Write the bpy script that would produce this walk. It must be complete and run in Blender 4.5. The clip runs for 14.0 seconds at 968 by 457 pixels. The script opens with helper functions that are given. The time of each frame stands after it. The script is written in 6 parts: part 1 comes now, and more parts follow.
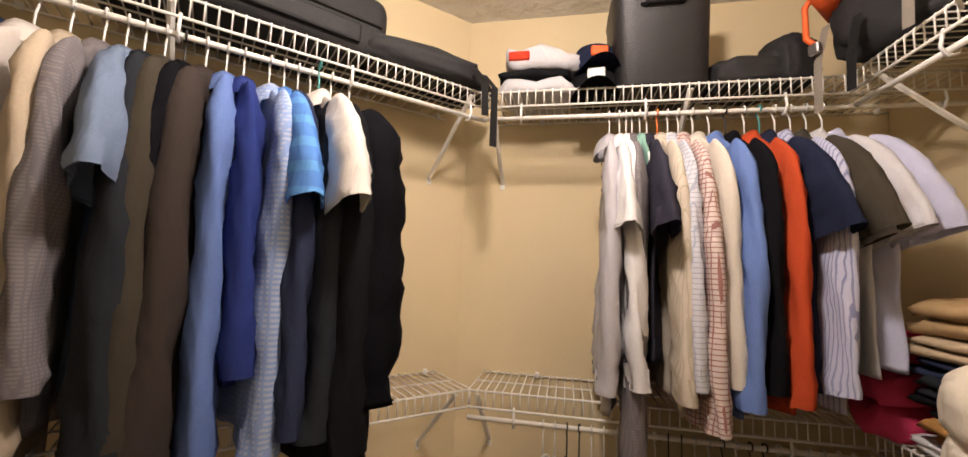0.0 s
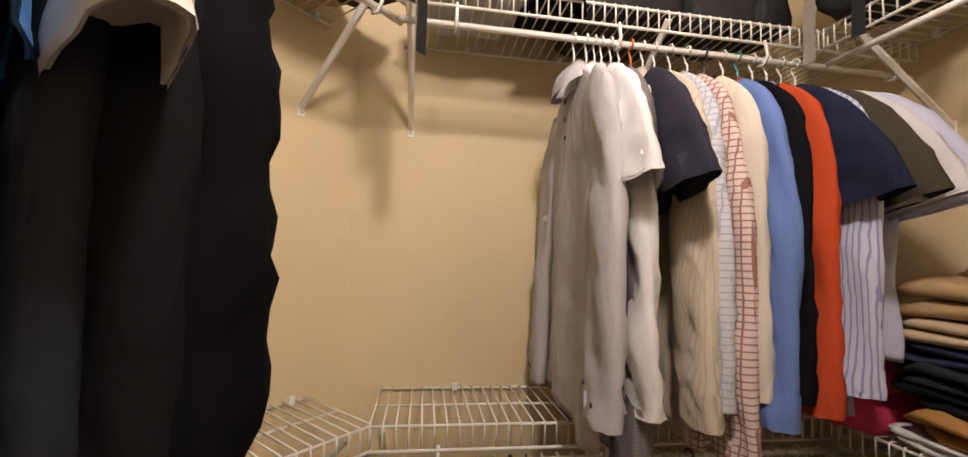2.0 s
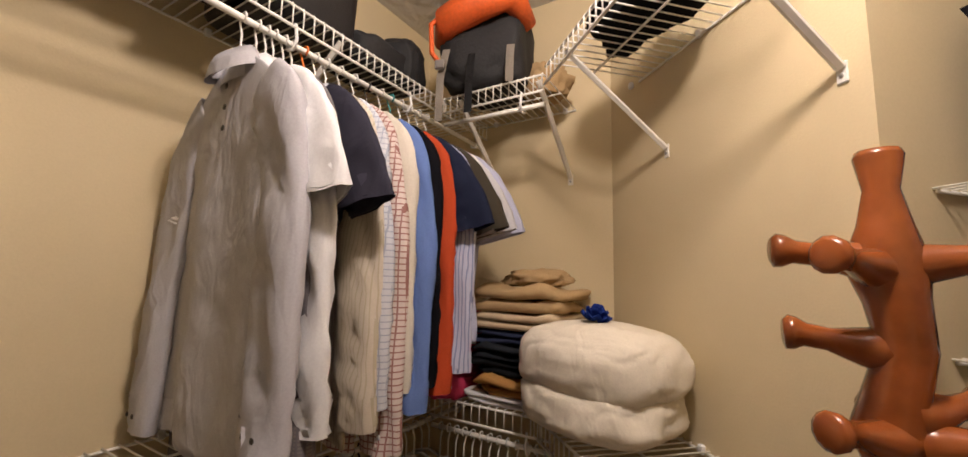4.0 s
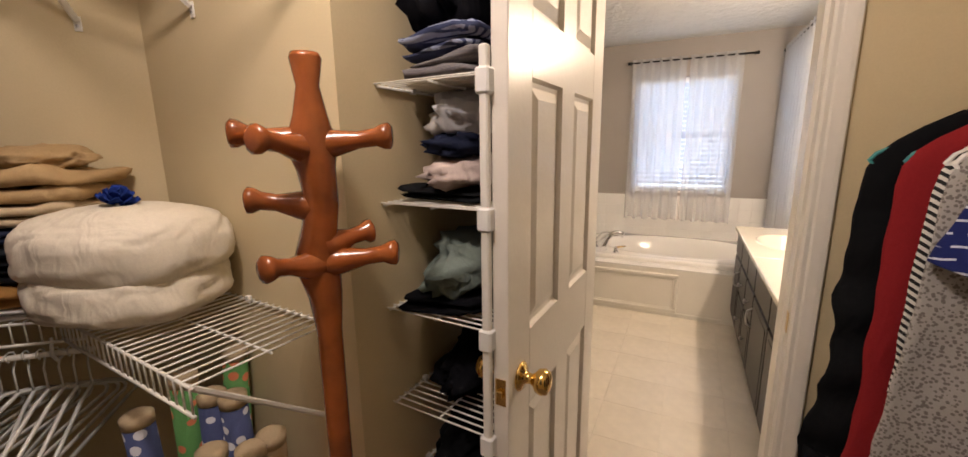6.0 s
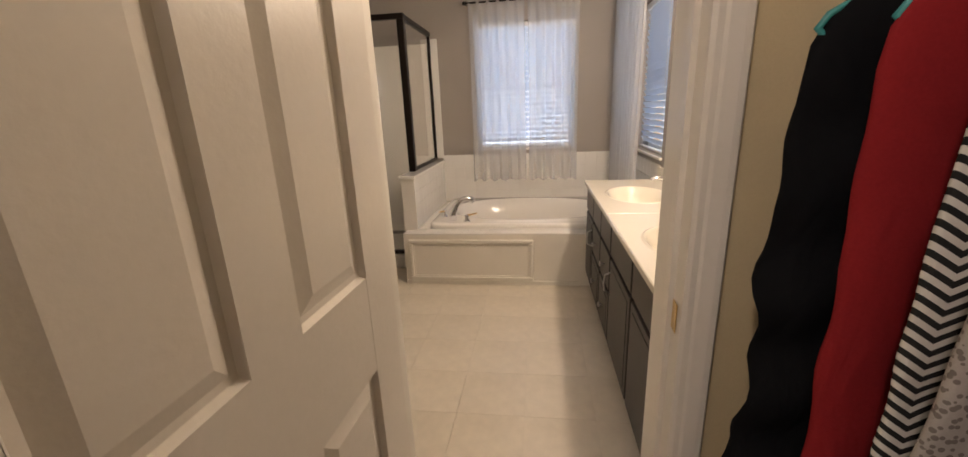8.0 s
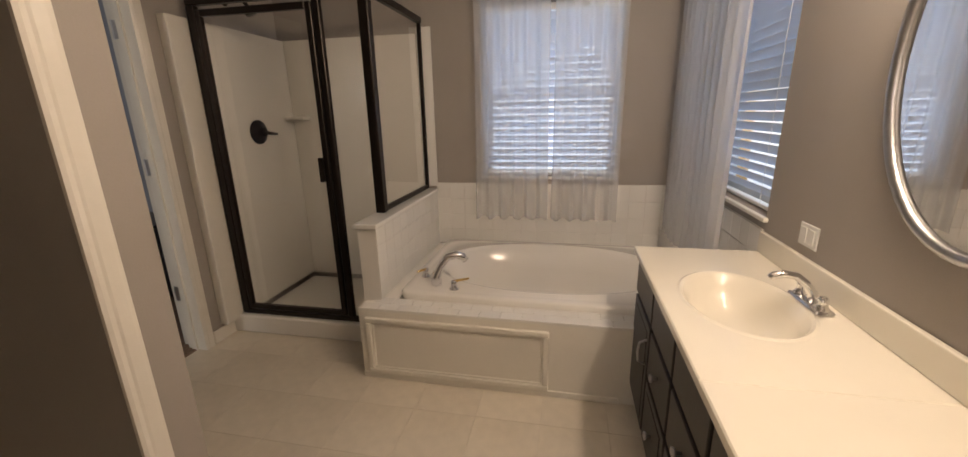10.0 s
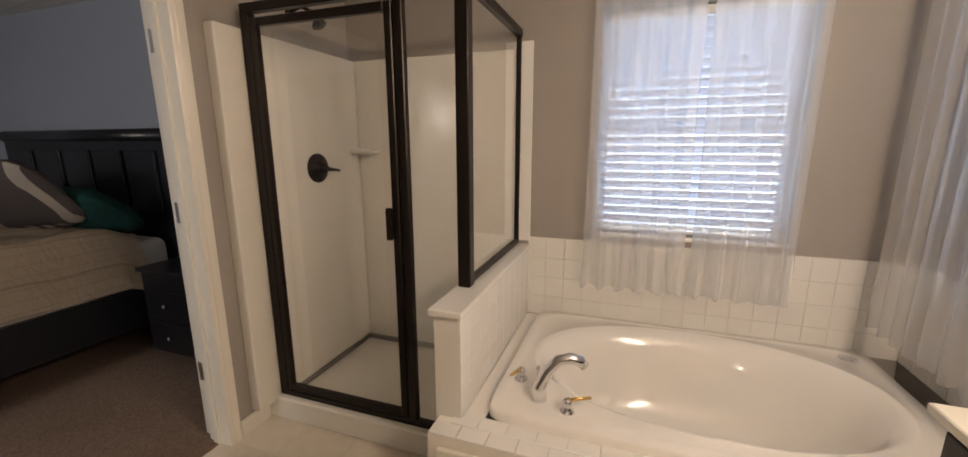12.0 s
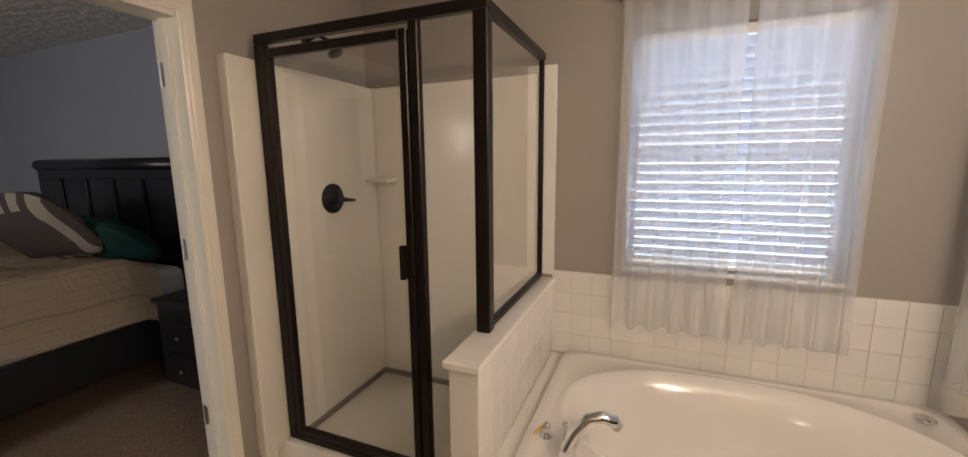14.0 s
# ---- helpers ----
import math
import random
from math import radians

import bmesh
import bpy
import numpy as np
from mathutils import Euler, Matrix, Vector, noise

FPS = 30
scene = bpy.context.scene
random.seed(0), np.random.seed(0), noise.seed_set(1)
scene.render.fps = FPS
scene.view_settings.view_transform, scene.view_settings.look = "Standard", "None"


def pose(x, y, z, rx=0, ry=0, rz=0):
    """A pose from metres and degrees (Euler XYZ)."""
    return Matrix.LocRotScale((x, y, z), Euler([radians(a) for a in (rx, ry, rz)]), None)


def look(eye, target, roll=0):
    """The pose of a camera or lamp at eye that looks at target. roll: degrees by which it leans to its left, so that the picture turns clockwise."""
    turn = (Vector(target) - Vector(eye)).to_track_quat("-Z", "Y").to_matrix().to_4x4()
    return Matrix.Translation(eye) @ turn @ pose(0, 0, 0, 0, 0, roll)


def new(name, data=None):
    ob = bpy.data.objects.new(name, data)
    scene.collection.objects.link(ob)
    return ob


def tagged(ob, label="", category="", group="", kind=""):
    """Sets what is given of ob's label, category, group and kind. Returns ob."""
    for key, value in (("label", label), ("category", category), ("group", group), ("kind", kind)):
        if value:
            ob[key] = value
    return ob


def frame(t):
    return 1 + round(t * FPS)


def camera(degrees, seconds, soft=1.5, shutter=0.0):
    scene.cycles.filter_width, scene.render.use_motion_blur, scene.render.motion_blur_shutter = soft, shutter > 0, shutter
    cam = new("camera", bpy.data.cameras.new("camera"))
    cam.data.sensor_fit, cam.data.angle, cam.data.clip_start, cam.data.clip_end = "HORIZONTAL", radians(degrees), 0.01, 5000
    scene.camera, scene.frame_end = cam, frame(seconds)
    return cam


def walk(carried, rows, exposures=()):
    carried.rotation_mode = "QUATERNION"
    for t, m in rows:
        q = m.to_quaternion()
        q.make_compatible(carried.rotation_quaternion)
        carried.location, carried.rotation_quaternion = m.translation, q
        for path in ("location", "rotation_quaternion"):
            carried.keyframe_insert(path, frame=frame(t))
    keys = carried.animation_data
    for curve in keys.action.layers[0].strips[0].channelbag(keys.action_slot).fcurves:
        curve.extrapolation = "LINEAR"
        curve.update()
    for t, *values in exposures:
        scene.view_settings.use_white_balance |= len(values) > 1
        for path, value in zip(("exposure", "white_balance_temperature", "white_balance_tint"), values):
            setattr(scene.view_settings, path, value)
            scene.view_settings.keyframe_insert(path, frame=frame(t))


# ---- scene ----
cam = camera(99.1, 14.0)
PATH = [
    (0, (0.249, 0.972, 1.411), (1.46, 2.55, 1.617), 2.2),
    (0.5, (0.374, 1.133, 1.401), (1.726, 2.591, 1.614), 2.2),
    (1, (0.429, 1.225, 1.401), (1.9, 2.561, 1.625), 2.2),
    (1.5, (0.444, 1.3, 1.407), (2.081, 2.443, 1.545), 1.9),
    (2, (0.426, 1.39, 1.395), (2.1, 2.475, 1.54), 2.0),
    (2.2, (0.442, 1.432, 1.39), (2.189, 2.394, 1.544), 1.8),
    (4.3, (0.405, 1.49, 1.4), (2.226, 0.682, 1.585), 1.0),
    (4.5, (0.375, 1.466, 1.415), (2.142, 0.535, 1.529), 0.7),
    (5, (0.301, 1.412, 1.435), (1.863, 0.166, 1.372), 0.1),
    (5.5, (0.236, 1.391, 1.425), (1.47, -0.17, 1.214), -0.3),
    (6, (0.189, 1.372, 1.422), (1.054, -0.388, 1.031), -0.7),
    (6.5, (0.181, 1.32, 1.41), (0.646, -0.515, 0.767), -1.3),
    (7, (0.169, 1.189, 1.358), (0.454, -0.644, 0.608), -2.1),
    (7.5, (0.169, 0.96, 1.33), (0.428, -0.923, 0.709), -1.5),
    (8, (0.153, 0.715, 1.299), (0.416, -1.207, 0.748), -2.3),
    (10.3, (0.13, -0.585, 1.402), (0.581, -2.455, 0.866), -0.5),
    (10.5, (0.155, -0.682, 1.411), (0.692, -2.532, 0.873), -0.3),
    (11, (0.311, -0.917, 1.427), (0.865, -2.776, 0.94), -0.3),
    (11.5, (0.44, -1.078, 1.407), (1.096, -2.921, 0.988), 0.1),
    (12, (0.565, -1.075, 1.426), (1.212, -2.924, 1.022), -0.1),
    (12.5, (0.583, -1.037, 1.441), (1.232, -2.887, 1.044), -0.5),
    (13, (0.585, -1.053, 1.478), (1.226, -2.903, 1.07), -0.7),
    (13.5, (0.581, -1.118, 1.492), (1.212, -2.97, 1.082), -0.7),
    (14, (0.612, -1.215, 1.486), (1.36, -3.042, 1.162), -0.6),
]
walk(cam, [(t, look(eye, target, roll)) for t, eye, target, roll in PATH],
     [(0, 0.35), (2.0, 0.2), (4.3, 0.05), (5.0, -0.05), (6.0, 0.02), (7.0, -0.05), (8.0, -0.4), (10.3, -0.78), (11.5, -0.4), (12.5, -0.2), (14.0, -0.3)])

# the closet stands a little askew to the bathroom
CLOSET = pose(0.185, 0.038, 0, 0, 0, -3.85)

# ---- light ----
world = bpy.data.worlds.new("world")
scene.world = world
world.use_nodes = True
wn = world.node_tree.nodes
sky = wn.new("ShaderNodeTexSky")
sky.sky_type = "NISHITA"
sky.sun_disc = False
sky.sun_elevation, sky.sun_rotation = radians(35), radians(200)
world.node_tree.links.new(sky.outputs[0], wn["Background"].inputs[0])
wn["Background"].inputs[1].default_value = 0.15


def lamp(name, kind, m, power, colour, size=0.1, size_y=None):
    data = bpy.data.lights.new(name, kind)
    data.energy, data.color = power, colour
    if kind == "AREA":
        data.shape, data.size, data.size_y = "RECTANGLE", size, size_y or size
    elif kind == "SUN":
        data.angle = size
    else:
        data.shadow_soft_size = size
    ob = new(name, data)
    ob.matrix_world = m
    return ob


WARM, VWARM, DAY = (1.0, 0.84, 0.77), (1.0, 0.78, 0.59), (0.62, 0.78, 1.0)
lamp("sun", "SUN", look((-3, -9, 6), (0, -3, 1)), 1.0, (1, 0.95, 0.88), radians(10))
lamp("closet_bulb", "POINT", CLOSET @ pose(0.30, 1.28, 2.32), 37, WARM, 0.06)
for y in (-1.0, -1.3, -1.6):
    lamp("vanity_bulb", "POINT", pose(-0.53, y, 2.08), 27.0, VWARM, 0.05)
lamp("window_sky_south", "AREA", look((0.27, -3.62, 1.5), (0.27, 0, 1.4)), 13, DAY, 0.95, 1.15)
lamp("window_sky_west", "AREA", look((-0.90, -2.72, 1.5), (2, -2.72, 1.4)), 6.5, DAY, 0.8, 1.15)
# added fill that brightens the bedroom; the wall behind it has no window
lamp("bedroom_fill", "AREA", look((3.3, 1.12, 1.5), (4.2, -2.6, 0.9)), 54, (1.0, 0.93, 0.86), 1.2, 1.2)


# ---- materials ----
def mat(name, colour, rough=0.6, metal=0.0, grain=0.0, scale=40.0, bump=0.0, dark=0.85, stain=0.0,
        coat=0.0, vary=0.0, sheen=0.0):
    """A node material: base colour with grain and stains at two scales, and fine relief."""
    m = bpy.data.materials.new(name)
    m.use_nodes = True
    nt = m.node_tree
    p = nt.nodes["Principled BSDF"]
    p.inputs["Roughness"].default_value, p.inputs["Metallic"].default_value = rough, metal
    p.inputs["Coat Weight"].default_value = coat
    p.inputs["Sheen Weight"].default_value = sheen
    co = nt.nodes.new("ShaderNodeTexCoord")
    c = (*colour, 1)
    out = None
    if grain or bump:
        n1 = nt.nodes.new("ShaderNodeTexNoise")
        n1.inputs["Scale"].default_value, n1.inputs["Detail"].default_value = scale, 6
        nt.links.new(co.outputs["Object"], n1.inputs["Vector"])
        r = nt.nodes.new("ShaderNodeMixRGB")
        r.inputs[1].default_value = (*[v * (1 - grain * (1 - dark) * 4) for v in colour], 1)
        r.inputs[2].default_value = (*[min(1, v * (1 + grain * 0.4)) for v in colour], 1)
        nt.links.new(n1.outputs["Fac"], r.inputs[0])
        out = r.outputs[0]
        if bump:
            b = nt.nodes.new("ShaderNodeBump")
            b.inputs["Strength"].default_value, b.inputs["Distance"].default_value = bump, 0.004
            nt.links.new(n1.outputs["Fac"], b.inputs["Height"])
            nt.links.new(b.outputs[0], p.inputs["Normal"])
    if stain:
        n2 = nt.nodes.new("ShaderNodeTexNoise")
        n2.inputs["Scale"].default_value, n2.inputs["Detail"].default_value = 2.3, 4
        nt.links.new(co.outputs["Object"], n2.inputs["Vector"])
        r2 = nt.nodes.new("ShaderNodeMixRGB")
        r2.blend_type = "MULTIPLY"
        k = nt.nodes.new("ShaderNodeMapRange")
        k.inputs["From Min"].default_value, k.inputs["From Max"].default_value = 0.4, 0.75
        k.inputs["To Max"].default_value = stain
        nt.links.new(n2.outputs["Fac"], k.inputs[0])
        nt.links.new(k.outputs[0], r2.inputs[0])
        if out:
            nt.links.new(out, r2.inputs[1])
        else:
            r2.inputs[1].default_value = c
        r2.inputs[2].default_value = (0.62, 0.57, 0.5, 1)
        out = r2.outputs[0]
    if vary:
        oi = nt.nodes.new("ShaderNodeObjectInfo")
        h = nt.nodes.new("ShaderNodeHueSaturation")
        k = nt.nodes.new("ShaderNodeMapRange")
        k.inputs["To Min"].default_value, k.inputs["To Max"].default_value = 1 - vary, 1 + vary
        nt.links.new(oi.outputs["Random"], k.inputs[0])
        nt.links.new(k.outputs[0], h.inputs["Value"])
        if out:
            nt.links.new(out, h.inputs["Color"])
        else:
            h.inputs["Color"].default_value = c
        out = h.outputs[0]
    if out:
        nt.links.new(out, p.inputs["Base Color"])
    else:
        p.inputs["Base Color"].default_value = c
    return m


def cloth(name, colour, pattern="", second=(1, 1, 1), size=0.03, width=0.5, rough=0.9):
    """Woven fabric; pattern: stripe_x, stripe_z, check, chevron, dash, paisley or none."""
    m = mat(name, colour, rough, 0, 0.22, 260, 0.06)
    nt = m.node_tree
    p = nt.nodes["Principled BSDF"]
    p.inputs["Specular IOR Level"].default_value = 0.05
    # creases: broad relief stretched along the drop
    tc, mp, nz, bp_ = (nt.nodes.new("ShaderNode" + k) for k in ("TexCoord", "Mapping", "TexNoise", "Bump"))
    mp.inputs["Scale"].default_value = (13, 13, 6)
    nz.inputs["Scale"].default_value, nz.inputs["Detail"].default_value, nz.inputs["Distortion"].default_value = 1.0, 2.0, 1.6
    bp_.inputs["Strength"].default_value, bp_.inputs["Distance"].default_value = 0.55, 0.012
    nt.links.new(tc.outputs["Object"], mp.inputs[0])
    nt.links.new(mp.outputs[0], nz.inputs["Vector"])
    nt.links.new(nz.outputs["Fac"], bp_.inputs["Height"])
    if p.inputs["Normal"].links:
        nt.links.new(p.inputs["Normal"].links[0].from_socket, bp_.inputs["Normal"])
    nt.links.new(bp_.outputs[0], p.inputs["Normal"])
    if not pattern:
        return m
    nt = m.node_tree
    p = nt.nodes["Principled BSDF"]
    base = p.inputs["Base Color"].links[0].from_socket
    co = nt.nodes.new("ShaderNodeTexCoord")
    sep = nt.nodes.new("ShaderNodeSeparateXYZ")
    nt.links.new(co.outputs["Object"], sep.inputs[0])

    def math_node(op, a, b=None):
        n = nt.nodes.new("ShaderNodeMath")
        n.operation = op
        for i, v in enumerate((a, b)):
            if v is None:
                continue
            if isinstance(v, (int, float)):
                n.inputs[i].default_value = v
            else:
                nt.links.new(v, n.inputs[i])
        return n.outputs[0]

    def band(sock, step, w):
        return math_node("LESS_THAN", math_node("FRACT", math_node("ADD", math_node("DIVIDE", sock, step), 50.0)), w)
    X, Z = sep.outputs[0], sep.outputs[2]
    if pattern == "stripe_x":
        f = band(X, size, width)
    elif pattern == "stripe_z":
        f = band(Z, size, width)
    elif pattern == "check":
        f = math_node("MAXIMUM", band(X, size, width), band(Z, size, width))
    elif pattern == "chevron":
        z = math_node("ADD", Z, math_node("MULTIPLY", math_node("PINGPONG", X, 0.06), 0.7))
        f = band(z, size, width)
    elif pattern == "dash":
        row = math_node("FLOOR", math_node("DIVIDE", Z, size))
        x = math_node("ADD", X, math_node("MULTIPLY", row, size * 0.77))
        z = math_node("ADD", Z, math_node("MULTIPLY", math_node("SINE", math_node("MULTIPLY", X, 60)), 0.004))
        f = math_node("MULTIPLY", band(z, size, width), band(x, size * 1.9, 0.62))
    else:
        v = nt.nodes.new("ShaderNodeTexVoronoi")
        v.inputs["Scale"].default_value = 1 / size
        nt.links.new(co.outputs["Object"], v.inputs["Vector"])
        f = math_node("LESS_THAN", v.outputs["Distance"], width)
    mix = nt.nodes.new("ShaderNodeMixRGB")
    nt.links.new(f, mix.inputs[0])
    nt.links.new(base, mix.inputs[1])
    mix.inputs[2].default_value = (*second, 1)
    nt.links.new(mix.outputs[0], p.inputs["Base Color"])
    return m


M_WALL_C = mat("closet_paint", (0.66, 0.55, 0.34), 0.75, 0, 0.1, 220, 0.12, stain=0.12)
M_WALL_B = mat("taupe_paint", (0.36, 0.33, 0.30), 0.7, 0, 0.1, 220, 0.12, stain=0.08)
M_WALL_R = mat("grey_blue_paint", (0.33, 0.36, 0.43), 0.75, 0, 0.1, 220, 0.1, stain=0.08)
M_CEIL = mat("stomped_ceiling", (0.72, 0.70, 0.66), 0.85, 0, 0.15, 17, 1.0, stain=0.05)
for _n in M_CEIL.node_tree.nodes:
    if _n.type == "BUMP":
        _n.inputs["Distance"].default_value = 0.02
M_TRIM = mat("semi_gloss_trim", (0.80, 0.77, 0.70), 0.32, 0, 0.05, 60, 0.05, stain=0.12)
M_DOOR = mat("door_paint", (0.76, 0.72, 0.65), 0.28, 0, 0.06, 90, 0.12, stain=0.1)
M_WIRE = mat("white_vinyl_wire", (0.82, 0.80, 0.74), 0.35, 0, 0.1, 60, 0.05)
M_PLAST = mat("white_plastic", (0.80, 0.80, 0.78), 0.35)
M_CARPET = mat("carpet_pile", (0.36, 0.28, 0.24), 0.98, 0, 0.9, 90, 1.0, 0.8, stain=0.25)
M_CARPET_B = mat("bedroom_carpet", (0.24, 0.165, 0.12), 0.98, 0, 0.9, 90, 1.0, 0.8, stain=0.3)
M_VINYL = mat("vinyl_tile", (0.72, 0.66, 0.56), 0.35, 0, 0.25, 18, 0.05, stain=0.22, vary=0.03)
M_GROUT = mat("vinyl_seam", (0.63, 0.57, 0.47), 0.6)
M_TILE = mat("white_glazed_tile", (0.80, 0.79, 0.76), 0.12, coat=0.3, vary=0.025)
M_TGROUT = mat("tile_grout", (0.76, 0.74, 0.70), 0.8)
M_TUB = mat("tub_acrylic", (0.82, 0.80, 0.76), 0.10, coat=0.5)
M_SHOWER = mat("shower_wall", (0.78, 0.75, 0.68), 0.15, 0, 0.05, 30, 0)
M_BRONZE = mat("oil_rubbed_bronze", (0.022, 0.016, 0.013), 0.35, 0.6, 0.4, 60, 0.05)
M_CHROME = mat("chrome", (0.78, 0.78, 0.80), 0.06, 1.0)
M_NICKEL = mat("satin_nickel", (0.55, 0.55, 0.56), 0.3, 1.0, 0.2, 90, 0.05)
M_BRASS = mat("polished_brass", (0.78, 0.53, 0.18), 0.13, 1.0)
M_COUNTER = mat("cultured_marble", (0.82, 0.78, 0.68), 0.12, 0, 0.08, 6, 0, stain=0.05, coat=0.3)
M_VANITY = mat("espresso_wood", (0.018, 0.014, 0.013), 0.42, 0, 0.6, 25, 0.1)
M_ESP = mat("black_stained_wood", (0.012, 0.012, 0.016), 0.3, 0, 0.5, 25, 0.1)
M_MAHOG = mat("mahogany_varnish", (0.36, 0.095, 0.020), 0.25, 0, 0.8, 14, 0.06, 0.75, coat=0.4)
M_BLACK = mat("black_nylon", (0.012, 0.012, 0.013), 0.75, 0, 0.6, 120, 0.4)
M_LEATHER = mat("black_vinyl_bin", (0.016, 0.016, 0.018), 0.42, 0, 0.5, 220, 0.35)
M_DARKMETAL = mat("dark_fixture", (0.03, 0.028, 0.026), 0.3, 0.8)
M_BLIND = mat("blind_slat", (0.78, 0.80, 0.84), 0.5)
M_ORANGE = mat("orange_nylon", (0.75, 0.12, 0.02), 0.6, 0, 0.5, 100, 0.3)
M_STRAP = mat("grey_webbing", (0.42, 0.38, 0.32), 0.85, 0, 0.4, 300, 0.5)
M_CREAM = cloth("cream_comforter", (0.74, 0.68, 0.56))
M_MIRROR = mat("mirror_silver", (0.9, 0.9, 0.9), 0.02, 1.0)


def add_translucent(m, weight, transparent, colour):
    nt = m.node_tree
    p, o = nt.nodes["Principled BSDF"], nt.nodes["Material Output"]
    tl, tp = nt.nodes.new("ShaderNodeBsdfTranslucent"), nt.nodes.new("ShaderNodeBsdfTransparent")
    tl.inputs[0].default_value = (*colour, 1)
    a, b = nt.nodes.new("ShaderNodeMixShader"), nt.nodes.new("ShaderNodeMixShader")
    a.inputs[0].default_value, b.inputs[0].default_value = weight, transparent
    nt.links.new(p.outputs[0], a.inputs[1])
    nt.links.new(tl.outputs[0], a.inputs[2])
    nt.links.new(a.outputs[0], b.inputs[1])
    nt.links.new(tp.outputs[0], b.inputs[2])
    nt.links.new(b.outputs[0], o.inputs[0])


M_SHEER = mat("sheer_voile", (0.90, 0.90, 0.90), 0.9)
add_translucent(M_SHEER, 0.5, 0.56, (0.85, 0.87, 0.9))
add_translucent(M_BLIND, 0.24, 0.0, (0.75, 0.85, 1.0))
M_GLASS = mat("clear_glass", (1, 1, 1), 0.0)
M_GLASS.node_tree.nodes["Principled BSDF"].inputs["Transmission Weight"].default_value = 1.0
M_GLASS.node_tree.nodes["Principled BSDF"].inputs["IOR"].default_value = 1.45
M_GLOW = bpy.data.materials.new("lit_bulb_glass")
M_GLOW.use_nodes = True
M_GLOW.node_tree.nodes["Principled BSDF"].inputs["Emission Color"].default_value = (1, 0.8, 0.55, 1)
M_GLOW.node_tree.nodes["Principled BSDF"].inputs["Emission Strength"].default_value = 6.0
M_DAYGLOW = bpy.data.materials.new("daylight_backdrop")
M_DAYGLOW.use_nodes = True
M_DAYGLOW.node_tree.nodes["Principled BSDF"].inputs["Emission Color"].default_value = (0.6, 0.78, 1, 1)
M_DAYGLOW.node_tree.nodes["Principled BSDF"].inputs["Emission Strength"].default_value = 2.5


# ---- mesh helpers ----
def to_mesh(name, bm, material, smooth=False):
    me = bpy.data.meshes.new(name)
    bmesh.ops.recalc_face_normals(bm, faces=bm.faces)
    bm.to_mesh(me)
    bm.free()
    me.materials.append(material)
    if smooth:
        for f in me.polygons:
            f.use_smooth = True
    return me


def part(name, bm, material, parent=None, label="", m=None, smooth=False):
    """Links a bmesh (or a ready mesh) as one object, under a thing or a part if one is given."""
    me = bm if isinstance(bm, bpy.types.Mesh) else to_mesh(name, bm, material, smooth)
    ob = new(name, me)
    if parent:
        ob.parent = parent
    if m:
        ob.matrix_basis = m
    if label:
        tagged(ob, label)
    return ob


def thing(name, m, label, category, group="", kind=""):
    ob = new(name)
    ob.empty_display_size = 0.1
    ob.matrix_basis = m
    return tagged(ob, label, category, group, kind)


def box(x0, y0, z0, x1, y1, z1, bevel=0.0, seg=2, bm=None):
    bm = bm or bmesh.new()
    g = bmesh.ops.create_cube(bm, size=1, matrix=Matrix.LocRotScale(
        ((x0 + x1) / 2, (y0 + y1) / 2, (z0 + z1) / 2), None, (abs(x1 - x0), abs(y1 - y0), abs(z1 - z0))))
    if bevel:
        es = {e for v in g["verts"] for e in v.link_edges}
        bmesh.ops.bevel(bm, geom=list(es), offset=bevel, segments=seg, affect="EDGES", profile=0.5)
    return bm


def tube(points, r, sides=6, bm=None, closed=False):
    """A tube along a line of points; r is one radius or one a point."""
    bm = bm or bmesh.new()
    pts = [Vector(p) for p in points]
    n = len(pts)
    radii = r if isinstance(r, (list, tuple)) else [r] * n
    rings, up = [], None
    for i, p in enumerate(pts):
        a, b = pts[max(i - 1, 0)], pts[min(i + 1, n - 1)]
        if closed:
            a, b = pts[i - 1], pts[(i + 1) % n]
        d = (b - a).normalized()
        if up is None:
            up = d.orthogonal().normalized()
        up = (up - d * up.dot(d)).normalized()
        side = d.cross(up)
        rings.append([bm.verts.new(p + (up * math.cos(k) + side * math.sin(k)) * radii[i])
                      for k in (2 * math.pi * j / sides for j in range(sides))])
    span = range(n if closed else n - 1)
    for i in span:
        a, b = rings[i], rings[(i + 1) % n]
        for j in range(sides):
            bm.faces.new((a[j], a[(j + 1) % sides], b[(j + 1) % sides], b[j]))
    if not closed:
        bm.faces.new(rings[0][::-1])
        bm.faces.new(rings[-1])
    return bm


def loft(rings, bm=None, cap=True):
    """Joins rings of equal count into a skin."""
    bm = bm or bmesh.new()
    vs = [[bm.verts.new(p) for p in ring] for ring in rings]
    k = len(vs[0])
    for a, b in zip(vs, vs[1:]):
        for j in range(k):
            bm.faces.new((a[j], a[(j + 1) % k], b[(j + 1) % k], b[j]))
    if cap is True:
        bm.faces.new(vs[0][::-1])
    if cap:
        bm.faces.new(vs[-1])
    return bm


def lathe(profile, sides=20, bm=None):
    """Turned shape from (radius, z) pairs."""
    return loft([[(r * math.cos(2 * math.pi * j / sides), r * math.sin(2 * math.pi * j / sides), z)
                  for j in range(sides)] for r, z in profile], bm)


